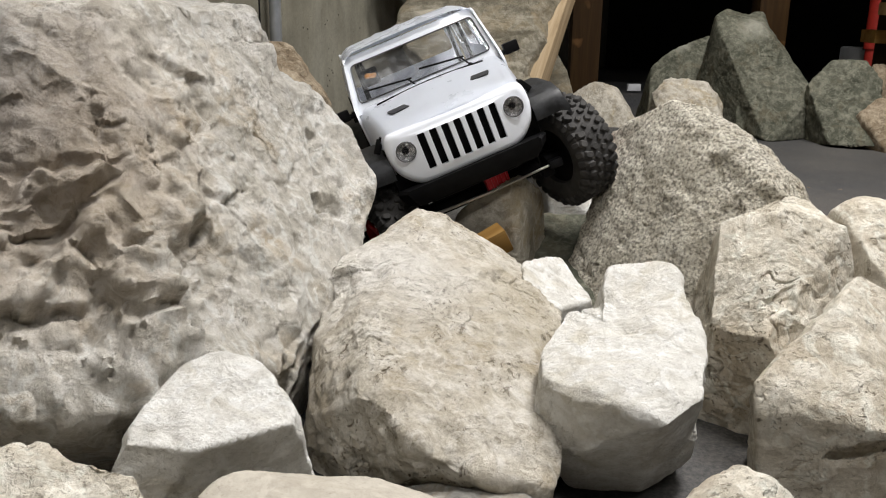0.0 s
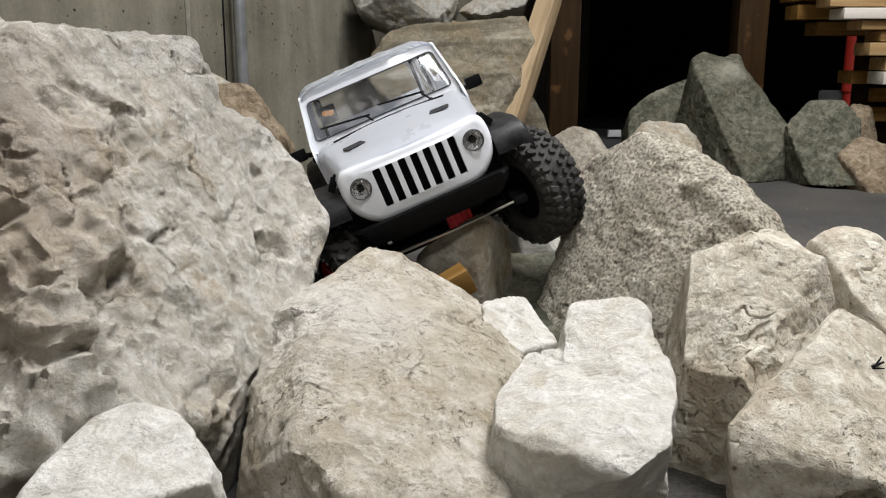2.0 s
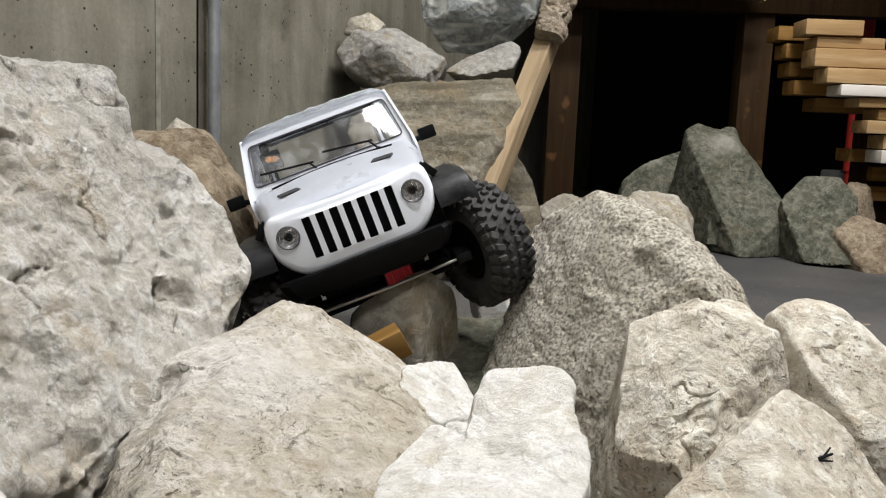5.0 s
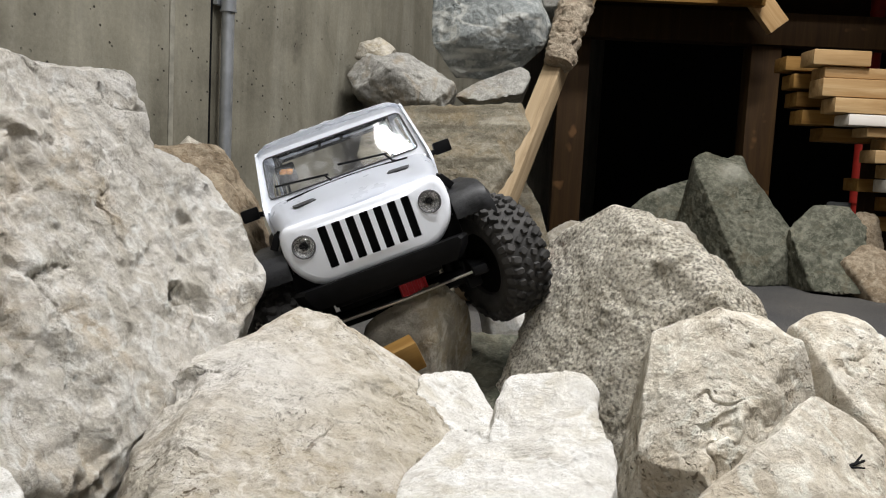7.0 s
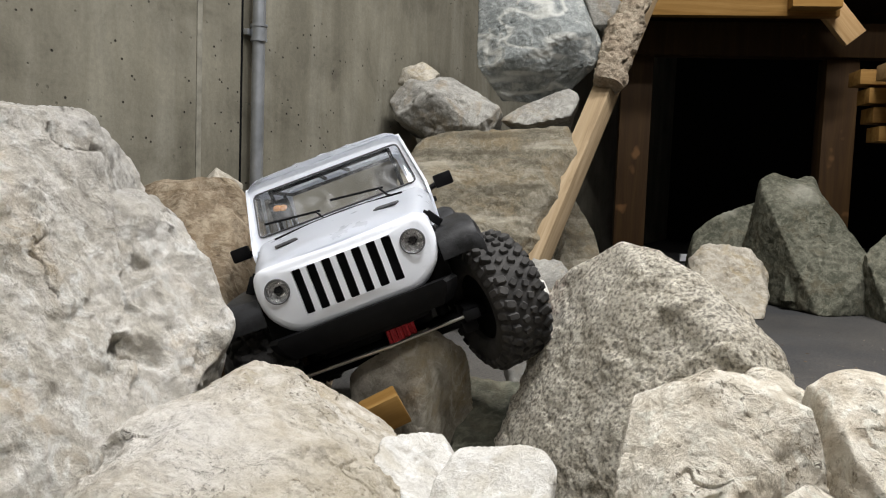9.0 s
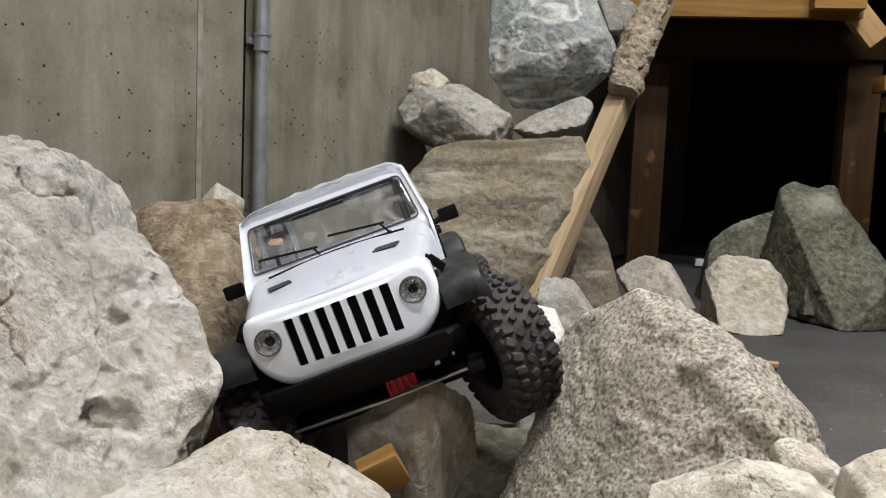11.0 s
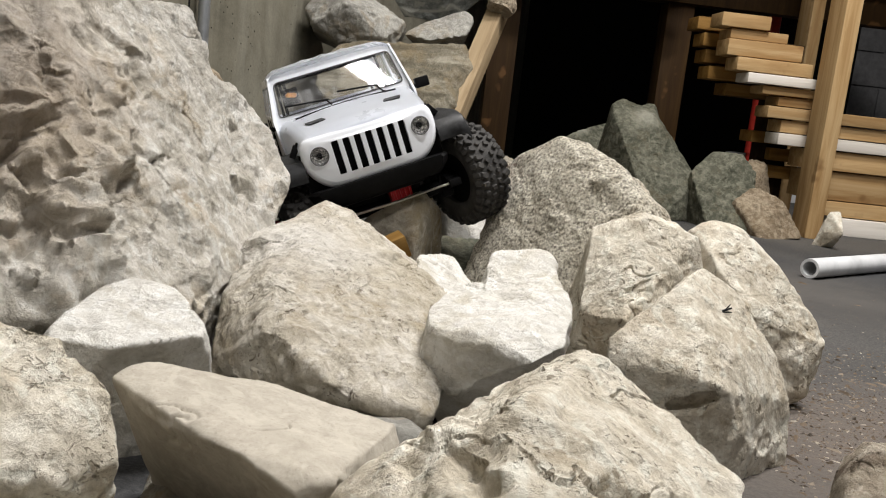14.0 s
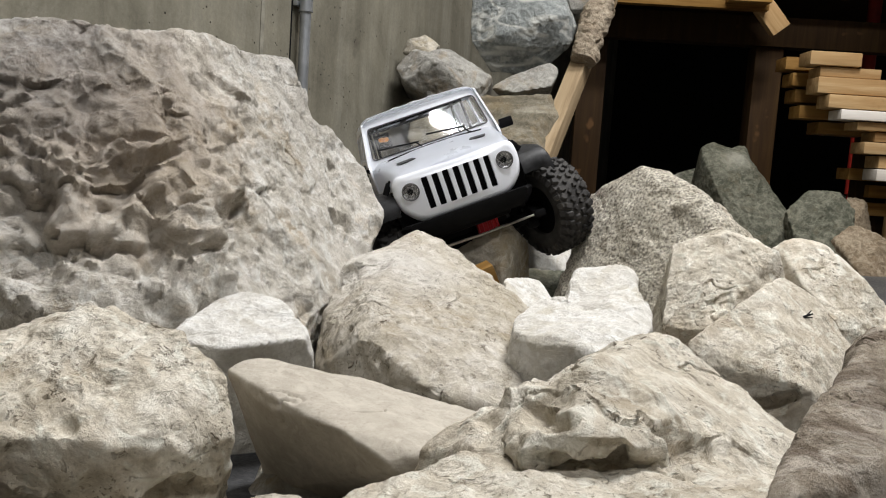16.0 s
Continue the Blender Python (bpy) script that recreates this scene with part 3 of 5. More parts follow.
rock("granite_rock", GRANITE, "coarse speckled brown granite rock with a pointed top",
     (0.250, 0.890, 0.115), [(0, -90, 0.095), (61, -10, 0.126), (18, 17, 0.101), (163, 11, 0.107), (-128, 14, 0.069), (-90, 10, 0.101), (-3, -2, 0.120), (5, 10, 0.106), (-136, 23, 0.063), (-150, 25, 0.070), (79, 5, 0.142), (79, 51, 0.130), (-115, 18, 0.073), (165, 3, 0.115), (-123, 28, 0.068), (28, 46, 0.112), (43, 53, 0.121), (112, 53, 0.140), (-71, 15, 0.120), (23, 39, 0.110), (-146, 33, 0.077), (-66, 54, 0.119), (-33, 55, 0.126), (-169, 20, 0.091), (-96, 50, 0.105), (-50, 28, 0.129), (-25, 27, 0.130), (100, 53, 0.138), (-122, 59, 0.114), (132, 58, 0.142)], 6, 0.9, pitted=1.3)
rock("rock", LIME, "rounded beige limestone rock with a cracked face",
     (0.280, 0.670, 0.100), [(180, -90, 0.080), (3, 6, 0.059), (85, -4, 0.091), (-55, 17, 0.042), (172, 6, 0.063), (96, 5, 0.088), (-124, -16, 0.068), (162, 10, 0.070), (-73, 39, 0.058), (91, 42, 0.093), (-141, 33, 0.071), (-133, -10, 0.069), (128, 48, 0.097), (-134, 42, 0.073), (8, 18, 0.071), (46, 44, 0.099), (-31, 68, 0.093), (-40, 15, 0.050), (-107, 43, 0.070), (5, 80, 0.103), (144, 69, 0.106), (-8, 63, 0.097), (-154, 55, 0.092)], 7, 1.0, hollows=[(0.262, 0.615, 0.152, 0.016, 0.0035, 0.004), (0.215, 0.570, 0.143, 0.030, 0.004, 0.003)])
rock("rock", LIME, "beige limestone rock with a dark twig on it",
     (0.300, 0.565, 0.085), [(140, 17, 0.047), (104, 5, 0.042), (180, -90, 0.065), (168, -7, 0.073), (-87, 52, 0.069), (-104, -5, 0.082), (-37, 40, 0.052), (-53, -5, 0.066), (-45, 9, 0.056), (-44, 50, 0.055), (-40, 29, 0.051), (14, -2, 0.076), (82, 14, 0.056), (21, 8, 0.069), (28, 12, 0.068), (45, 16, 0.066), (154, 45, 0.073), (-101, 26, 0.086), (74, 15, 0.060), (-84, -5, 0.080)], 6, 0.9, hollows=[(0.272, 0.483, 0.090, 0.020, 0.012, 0.012)])
rock("rock", LIME, "beige limestone rock lying at the edge of the pile",
     (0.390, 0.720, 0.090), [(-171, 2, 0.045), (0, -90, 0.070), (71, -16, 0.073), (54, -39, 0.067), (-61, 40, 0.053), (29, 24, 0.063), (145, 11, 0.080), (45, 23, 0.068), (-164, 6, 0.045), (-90, 0, 0.050), (-126, 11, 0.049), (20, -19, 0.067), (-81, 3, 0.050), (-72, 43, 0.054), (-22, -50, 0.083), (119, 33, 0.103), (-70, 1, 0.058), (21, 5, 0.067), (-73, 13, 0.052), (71, 37, 0.095), (-108, 54, 0.074), (-51, 44, 0.059), (-143, 40, 0.075), (-120, 66, 0.090), (16, 34, 0.071), (-146, 63, 0.096), (-25, 56, 0.080), (-25, 80, 0.103), (-39, 45, 0.064), (-5, 42, 0.073)], 6, 0.9)
rock("rock", WHITE, "small white wedge-shaped limestone rock",
     (-0.126, 0.467, 0.092), [(82, 4, 0.037), (-60, -22, 0.031), (120, -83, 0.071), (-178, 21, 0.045), (-80, 71, 0.040), (171, 27, 0.044), (-90, 0, 0.047), (38, 17, 0.048), (118, 25, 0.047), (65, 12, 0.041), (21, 15, 0.053), (-131, 74, 0.044), (-178, 40, 0.047), (18, 48, 0.057)], 6, 0.8)
rock("rock", LIME, "large pale rough limestone rock with brown stains",
     (-0.196, 0.322, 0.081), [(81, 11, 0.056), (103, -38, 0.077), (-92, -38, 0.057), (-163, 70, 0.059), (-163, 13, 0.124), (0, -90, 0.081), (-80, 60, 0.047), (-78, -18, 0.051), (73, 14, 0.061), (51, 15, 0.081), (21, 5, 0.103), (-16, -22, 0.102), (-62, -13, 0.064), (-56, 35, 0.069), (-113, 71, 0.055), (-49, -14, 0.077), (-10, -17, 0.104), (-26, -19, 0.096), (100, 52, 0.078), (-78, -10, 0.054), (-63, 67, 0.060), (-57, 16, 0.074)], 6, 1.3, hollows=[(-0.188, 0.270, 0.062, 0.035, 0.014, 0.022), (-0.110, 0.300, 0.060, 0.025, 0.012, 0.014), (-0.150, 0.300, 0.098, 0.020, 0.008, 0.006)])
rock("stone_slab", SLATE, "smooth grey-beige split stone slab with a broken edge",
     (-0.020, 0.372, 0.070), [(-110, -49, 0.023), (-30, 81, 0.037), (61, -9, 0.053), (-126, -30, 0.025), (107, 9, 0.056), (-26, 19, 0.069), (-137, -24, 0.035), (54, 74, 0.042), (100, 4, 0.055), (52, 2, 0.059), (0, -90, 0.050), (82, 3, 0.053), (-90, -45, 0.037), (149, 0, 0.080), (-83, 80, 0.042), (-55, -12, 0.068), (58, 65, 0.047), (-128, 3, 0.049), (-95, 45, 0.063), (-90, 57, 0.057), (-125, -23, 0.031), (-86, 38, 0.068)], 6, 0.6)
rock("rock", LIME, "large cracked limestone rock with a broken hollow",
     (0.115, 0.275, 0.095), [(-81, -31, 0.061), (-180, -90, 0.075), (-26, 67, 0.068), (40, 9, 0.081), (60, 4, 0.080), (113, 12, 0.067), (128, 20, 0.060), (-174, -21, 0.081), (-92, -24, 0.065), (148, 17, 0.063), (-132, -14, 0.080), (-8, -17, 0.085), (156, 56, 0.060), (-36, -13, 0.076), (-35, 55, 0.077), (-176, 56, 0.071), (-62, -24, 0.070), (-24, -13, 0.081), (-89, -9, 0.081), (63, 89, 0.072), (-106, 76, 0.081), (-60, 33, 0.095), (-84, 3, 0.093), (-131, 24, 0.104), (-53, 42, 0.090), (-62, 25, 0.096), (-74, 15, 0.097)], 7, 1.2, hollows=[(0.102, 0.190, 0.140, 0.042, 0.010, 0.014), (0.187, 0.310, 0.124, 0.025, 0.003, 0.006), (0.065, 0.260, 0.118, 0.012, 0.003, 0.006)])
rock("rock", LIME, "broken lower block of the cracked limestone rock",
     (0.100, 0.165, 0.085), [(87, 6, 0.043), (180, -90, 0.065), (-90, 5, 0.049), (0, 11, 0.086), (-25, 25, 0.076), (97, 88, 0.052), (-100, 7, 0.054), (-129, -6, 0.080), (-180, -13, 0.112), (-165, 80, 0.055), (-140, -4, 0.090), (102, 13, 0.058), (124, 16, 0.080), (172, 62, 0.076), (143, 11, 0.099)], 6, 1.2)
rock("rock", MOTTLED, "mottled brown and beige rock with a rough top",
     (0.192, 0.075, 0.117), [(-90, 6, 0.062), (-58, 29, 0.048), (7, 8, 0.081), (-180, -90, 0.117), (107, 6, 0.043), (166, -6, 0.064), (78, 18, 0.060), (148, 4, 0.052), (-76, 19, 0.055), (-52, 61, 0.075), (55, 65, 0.092), (-133, 73, 0.105), (157, 36, 0.095)], 6, 0.55, pitted=2.0)
rock("rock", LIME, "small rough stone between the granite and the pale rocks",
     (0.335, 0.800, 0.150), [(0, -90, 0.10), (-80, 20, 0.026), (10, 25, 0.028), (100, 20, 0.03), (-170, 20, 0.026), (-120, 55, 0.028), (-20, 60, 0.027), (60, 65, 0.028)], 5, 0.9)
rock("rock", WHITE, "small white rock wedged between the larger ones",
     (0.110, 0.734, 0.075), [(-173, -7, 0.033), (-49, -8, 0.023), (76, 5, 0.031), (131, 14, 0.036), (0, -90, 0.075), (12, 18, 0.028), (-112, -3, 0.043), (-46, 59, 0.042), (8, 34, 0.035)], 5, 0.7)
rock("rock", DUSTY, "dusty squared block of stone beneath the truck",
     (0.062, 0.918, 0.093), [(90, 14, 0.037), (122, 30, 0.028), (-23, 0, 0.030), (-166, -6, 0.054), (180, -90, 0.093), (-104, -7, 0.039), (123, 37, 0.034), (-111, -6, 0.041), (-103, 25, 0.056), (-27, 10, 0.038), (-105, 3, 0.044), (-45, 20, 0.053), (-89, -5, 0.042), (8, 55, 0.077)], 5, 0.5)
# Added filler: its dark colour stands in for the shade in the gap.
rock("rock", GREEN, "filler stone, dark in place of the shade between the rocks",
     (0.137, 0.950, 0.050), [(-5, -1, 0.048), (0, -90, 0.054), (-178, 3, 0.048), (90, 40, 0.091), (79, 45, 0.085), (-101, 71, 0.045), (-29, 34, 0.058), (-104, 37, 0.082), (-170, 16, 0.052)], 4, 0.8)
rock("rock", GREY, "low grey stone filling the bottom of the pile",
     (0.007, 0.443, 0.046), [(180, -90, 0.026), (-96, 40, 0.039), (85, 27, 0.048), (-8, 27, 0.080), (109, 78, 0.027), (94, 46, 0.040), (-162, 52, 0.055), (-180, 27, 0.084), (24, 52, 0.058)], 5, 0.9)
rock("rock", DUSTY, "low grey stone between the big rocks",
     (-0.076, 0.249, 0.043), [(0, -90, 0.023), (166, 65, 0.023), (-95, 44, 0.043), (90, 39, 0.057), (15, 54, 0.051), (0, 27, 0.076), (-27, 83, 0.029)], 5, 0.9)
rock("rock", LIME, "small pale stone low beside the large rough rock",
     (-0.098, 0.186, 0.065), [(-159, 40, 0.030), (-34, 38, 0.030), (74, 0, 0.022), (0, -90, 0.045), (-100, 60, 0.034), (-17, 52, 0.034), (155, 50, 0.034), (47, 63, 0.037), (-90, 10, 0.020)], 5, 0.8)
rock("rock", BROWN, "rough brown rock standing behind the boulder",
     (-0.256, 1.177, 0.150), [(81, 14, 0.108), (180, -90, 0.150), (-169, -11, 0.133), (-128, 15, 0.075), (95, 21, 0.119), (-101, -22, 0.143), (5, 23, 0.095), (-55, 60, 0.101), (-4, 34, 0.094), (-7, 17, 0.117), (-106, 56, 0.104), (-127, 28, 0.087), (113, 61, 0.156)], 5, 1.0)
rock("rock", DUSTY, "small pale rock on top of the brown one",
     (-0.366, 1.500, 0.261), [(58, -6, 0.020), (89, -24, 0.021), (-132, -14, 0.024), (-43, -9, 0.028), (140, -16, 0.028), (-88, -33, 0.029), (-57, 45, 0.032), (-130, 33, 0.029), (38, 55, 0.037), (-176, 45, 0.037)], 4, 0.6)
rock("stone_slab", TAN, "large brown layered stone slab leaning on the ramp",
     (0.060, 1.800, 0.240), [(-177, -36, 0.137), (94, -10, 0.184), (-95, 48, 0.041), (-12, -6, 0.100), (78, -17, 0.187), (151, -20, 0.166), (16, -5, 0.153), (52, -82, 0.202), (-78, 39, 0.038), (-143, -16, 0.133), (104, 64, 0.208), (-107, 43, 0.059), (-36, 10, 0.072), (123, 68, 0.203), (-53, 27, 0.057), (-103, 1, 0.115), (-74, -5, 0.129), (15, 8, 0.181), (-97, 58, 0.075), (153, 8, 0.231), (-90, 0, 0.120), (-92, 18, 0.084), (-132, 40, 0.120)], 6, 0.8, layers=0.085, chips=14)
rock("rock", GREY, "grey-green rock with a pale crust on the ramp",
     (-0.079, 2.027, 0.430), [(-166, -63, 0.058), (90, 49, 0.059), (90, -65, 0.079), (34, 53, 0.071), (-2, -19, 0.109), (107, 54, 0.062), (-93, -32, 0.074), (-52, 55, 0.076), (-91, -18, 0.079), (-175, -26, 0.094), (-61, 22, 0.087), (158, 34, 0.099), (-88, 68, 0.082), (-129, 28, 0.102), (-36, -16, 0.104)], 5, 1.0)
rock("rock", DUSTY, "small pale crusted rock on the ramp",
     (-0.138, 2.039, 0.518), [(121, -88, 0.020), (90, 60, 0.016), (123, 59, 0.015), (-4, -21, 0.038), (31, 55, 0.022), (-103, 34, 0.030), (156, 15, 0.030), (-117, 8, 0.036), (-59, 41, 0.034)], 4, 1.0)
rock("rock", SLATEBLUE, "large blue-grey rock with pale veins on the ramp",
     (0.120, 2.130, 0.590), [(72, -55, 0.072), (89, -5, 0.111), (-90, 47, 0.111), (141, 11, 0.152), (90, 74, 0.158), (173, -5, 0.136), (-2, 24, 0.121), (7, 13, 0.122), (-69, 37, 0.106), (173, -37, 0.131), (-117, 20, 0.110), (17, -42, 0.095), (-100, 14, 0.101), (-18, 25, 0.119), (94, -64, 0.088), (-66, -27, 0.100), (-102, 34, 0.108), (-94, -38, 0.106), (8, -25, 0.108), (-87, -17, 0.103), (-65, -39, 0.099), (-124, 10, 0.120), (-56, -15, 0.109), (-109, -36, 0.120), (-28, -5, 0.120), (-97, 22, 0.102)], 6, 0.75, 14)
rock("rock", GREY, "flat grey rock lying on the ramp",
     (0.126, 2.051, 0.440), [(-40, -71, 0.031), (128, 49, 0.016), (106, 48, 0.024), (-146, -71, 0.045), (-4, -21, 0.059), (141, 41, 0.023), (-107, 43, 0.047), (-94, 37, 0.051), (54, 44, 0.053), (-63, 37, 0.070), (-129, 57, 0.044)], 4, 0.7)
rock("rock", GREY, "small grey rock at the top of the ramp",
     (0.243, 2.139, 0.659), [(90, 40, 0.008), (58, 38, 0.011), (-158, -20, 0.036), (-90, -67, 0.031), (-90, 0, 0.039), (-1, -23, 0.038)], 4, 0.8)
rock("rock", TAN, "rounded grey-brown rock beside the ramp",
     (0.192, 2.234, 0.130), [(2, 16, 0.071), (90, 32, 0.073), (-180, -90, 0.130), (180, -40, 0.104), (150, 14, 0.072), (16, 28, 0.069), (76, 36, 0.074), (-63, 27, 0.078), (-90, -26, 0.132), (-144, -21, 0.113), (-135, 22, 0.102), (-61, 16, 0.087), (-78, 32, 0.088), (-144, 12, 0.101), (-50, 21, 0.081)], 5, 0.7)
rock("rock", WHITE, "pale flat rock behind the granite",
     (0.165, 1.227, 0.097), [(4, 24, 0.034), (180, -14, 0.048), (90, 6, 0.063), (-90, 0, 0.077), (-180, -90, 0.097), (-168, -7, 0.052), (-53, 27, 0.056), (-92, 74, 0.077), (166, -10, 0.058), (-42, 78, 0.076), (-139, 62, 0.090)], 4, 0.6)
rock("rock", GREY, "dark grey rock in the shade below the ramp",
     (0.205, 1.644, 0.084), [(-3, 33, 0.028), (180, -29, 0.045), (90, 30, 0.050), (0, -90, 0.084), (-90, 18, 0.063), (162, -12, 0.054), (-96, 63, 0.081)], 4, 0.6)
rock("rock", DUSTY, "low dusty rock at the foot of the posts",
     (0.400, 2.42, 0.045), [(0, 30, 0.055), (-171, -34, 0.068), (90, 27, 0.051), (0, -90, 0.092), (-104, 23, 0.052), (106, 25, 0.061), (-90, 21, 0.058), (76, 34, 0.054), (-34, 38, 0.061), (-68, 47, 0.064)], 4, 0.6)
rock("rock", GREEN, "tall upright grey-green rock with a flat dusty top",
     (0.760, 2.310, 0.160), [(0, -90, 0.130), (97, 2, 0.125), (20, 22, 0.075), (-89, 28, 0.076), (-151, -4, 0.096), (73, 18, 0.114), (38, 25, 0.088), (-60, 2, 0.133), (9, 26, 0.081), (159, 12, 0.159), (-179, 8, 0.138), (-100, 55, 0.125), (-44, 43, 0.096), (-104, 24, 0.084), (-97, 32, 0.085), (-72, 65, 0.132), (88, 39, 0.171), (-7, 73, 0.152), (144, 34, 0.199)], 6, 0.7, 14, lobe=[(0, 15, 0.059), (-180, 8, 0.063), (90, 8, 0.094), (-90, 20, 0.048), (-180, -90, 0.110), (-39, 28, 0.061), (-107, 23, 0.058), (126, 14, 0.106), (-14, 21, 0.062), (-111, 58, 0.122), (-83, 60, 0.124), (-44, 42, 0.091)])
rock("rock", GREEN, "dark grey-green rock behind the upright one",
     (0.621, 2.519, 0.120), [(90, 20, 0.082), (0, -90, 0.120), (180, 4, 0.112), (-6, 11, 0.089), (-95, 25, 0.067), (127, 35, 0.077), (-83, 38, 0.077), (-118, 28, 0.088)], 5, 0.9)
rock("rock", GREEN, "grey-green rock with a brown side on the floor",
     (0.939, 2.181, 0.114), [(90, 19, 0.075), (-90, -81, 0.093), (-13, 5, 0.070), (-174, -7, 0.089), (-111, 36, 0.050), (74, 27, 0.077), (7, 21, 0.076), (128, 23, 0.093)], 5, 0.9)
rock("rock", BROWN, "brown rock in a row along the floor",
     (1.021, 2.105, 0.071), [(-90, -84, 0.061), (90, 27, 0.052), (-164, -13, 0.076), (-52, -73, 0.064), (5, 28, 0.060), (-73, 35, 0.045), (-86, 42, 0.043), (55, 43, 0.051), (136, 32, 0.074), (-108, 41, 0.052)], 4, 0.8)
rock("rock", BROWN, "small dark brown block on the rocks",
     (1.060, 2.323, 0.116), [(90, 24, 0.022), (-90, -50, 0.040), (-60, -38, 0.036), (-168, 3, 0.037), (27, 14, 0.041), (-58, 8, 0.051), (-82, 27, 0.066), (171, 14, 0.040), (-157, 13, 0.049)], 4, 0.5)
rock("rock", DUSTY, "small yellowish rock on the floor",
     (0.556, 2.203, 0.091), [(0, -90, 0.062), (90, 24, 0.051), (-82, 51, 0.053), (-177, -5, 0.088), (-11, -8, 0.086), (31, 25, 0.079), (143, 23, 0.081), (-36, 40, 0.073), (-148, 44, 0.085)], 5, 1.3)
rock("rock", LIME, "small pale rock by the timber post",
     (1.125, 1.954, 0.063), [(-10, -1, 0.018), (90, 22, 0.019), (-90, -54, 0.024), (-154, -11, 0.014), (-155, 5, 0.016), (-177, 6, 0.016), (-96, 45, 0.044)], 4, 0.5)
# ---- toy truck ----
def grille_shape(u, v, w):
    return (u, 0.006 - 0.010 * (u / 0.076) ** 2 - 0.10 * abs(min(0, v + 0.022)) - 0.06 * max(0, v - 0.005) + w, v)


def circle(cx, cy, r, seg=28):
    return [(cx + r * math.cos(2 * math.pi * i / seg), cy + r * math.sin(2 * math.pi * i / seg)) for i in range(seg)]


def wheel(x, y, z, side, steer, parent):
    """A wheel with a knobbly tyre; side +1 has its outside towards +x."""
    hub = bpy.data.objects.new("wheel", None)
    scene.collection.objects.link(hub)
    hub.parent = parent
    hub.matrix_local = pose(x, y, z, 0, 0, steer) @ Matrix.Diagonal((side, 1, 1, 1))
    bm = bmesh.new()
    R, W = 0.060, 0.0235
    prof = [(-0.012, 0.029), (-0.019, 0.031), (-0.0225, 0.037), (-0.0232, 0.046), (-0.0205, 0.0535), (-0.014, 0.0558), (0, 0.0565),
            (0.014, 0.0558), (0.0205, 0.0535), (0.0232, 0.046), (0.0225, 0.037), (0.019, 0.031), (0.012, 0.029)]
    lathe(bm, prof, 64)
    part("tyre", bm, RUBBER, hub, "dusty black knobbly rubber tyre")
    bm = bmesh.new()
    rng = np.random.RandomState(3)

    def block(m, half, wide, low, high):
        ring = lambda k, z: [m @ Vector((sx * half * k, sy * wide * k, z)) for sx, sy in ((-1, -0.7), (-0.6, -1), (0.7, -1), (1, -0.5), (1, 0.7), (0.5, 1), (-0.7, 1), (-1, 0.5))]
        loft(bm, [ring(1.12, low), ring(1.0, high - 0.0012), ring(0.78, high)])

    lugs = 32
    for i in range(lugs):
        for row, (a, ln, wd, turn) in enumerate(((-0.0142, 0.0052, 0.0036, 24), (-0.0047, 0.0038, 0.0033, -22), (0.0047, 0.0038, 0.0033, 22), (0.0142, 0.0052, 0.0036, -24))):
            t = 360 * (i + (0.5 if row in (1, 3) else 0) + rng.uniform(-0.1, 0.1)) / lugs
            m = Matrix.Rotation(radians(t), 4, "X") @ Matrix.Translation((a * (1.1 if row in (0, 3) and i % 2 else 1) + rng.uniform(-0.0006, 0.0006), 0, 0.0575)) @ Matrix.Rotation(radians(turn + rng.uniform(-16, 16)), 4, "Z")
            block(m, ln * rng.uniform(0.72, 1.0), wd * rng.uniform(0.8, 1.0), -0.0035, 0.0016)
        for s in (-1, 1):
            m = Matrix.Rotation(radians(360 * (i + 0.25) / lugs), 4, "X") @ Matrix.Translation((s * 0.0214, 0, 0.0515)) @ Matrix.Rotation(radians(s * 62), 4, "Y")
            block(m, 0.0046, 0.0030 * rng.uniform(0.85, 1.1), -0.002, 0.0022)
    tagged(part("tread", bm, RUBBER, hub, "dusty black rubber tread blocks"), kind="stuff")
    bm = bmesh.new()
    lathe(bm, [(-0.012, 0.0), (-0.012, 0.029), (0.008, 0.028), (0.015, 0.0265), (0.015, 0.0225), (0.006, 0.0215), (0.004, 0.006), (0.009, 0.0055), (0.009, 0.0)], 40)
    for i in range(6):
        m = Matrix.Rotation(radians(60 * i), 4, "X")
        box(bm, (0.004, -0.0028, 0.004), (0.0115, 0.0028, 0.023), 0.0008, m)
    part("rim", bm, RED, hub, "red metal rim")
    bm = bmesh.new()
    lathe(bm, [(-0.0135, 0.0), (-0.0135, 0.012), (-0.011, 0.0315), (-0.017, 0.0325), (-0.019, 0.0315), (-0.0150, 0.0305), (-0.014, 0.012), (-0.0145, 0.0)], 40)
    rod(bm, (-0.034, 0, 0), (-0.013, 0, 0), 0.009, 16)
    part("wheel_back", bm, BLACK, hub)
    bm = bmesh.new()
    lathe(bm, [(0.0135, 0.0225), (0.0175, 0.0228), (0.0178, 0.0292), (0.013, 0.0305)], 40)
    ring = part("beadlock_ring", bm, BLACK, hub)
    bm = bmesh.new()
    for i in range(20):
        t = 2 * math.pi * i / 20
        rod(bm, (0.0165, 0.026 * math.cos(t), 0.026 * math.sin(t)), (0.0192, 0.026 * math.cos(t), 0.026 * math.sin(t)), 0.0013, 8)
    part("ring_bolts", bm, STEEL, hub)
    return hub


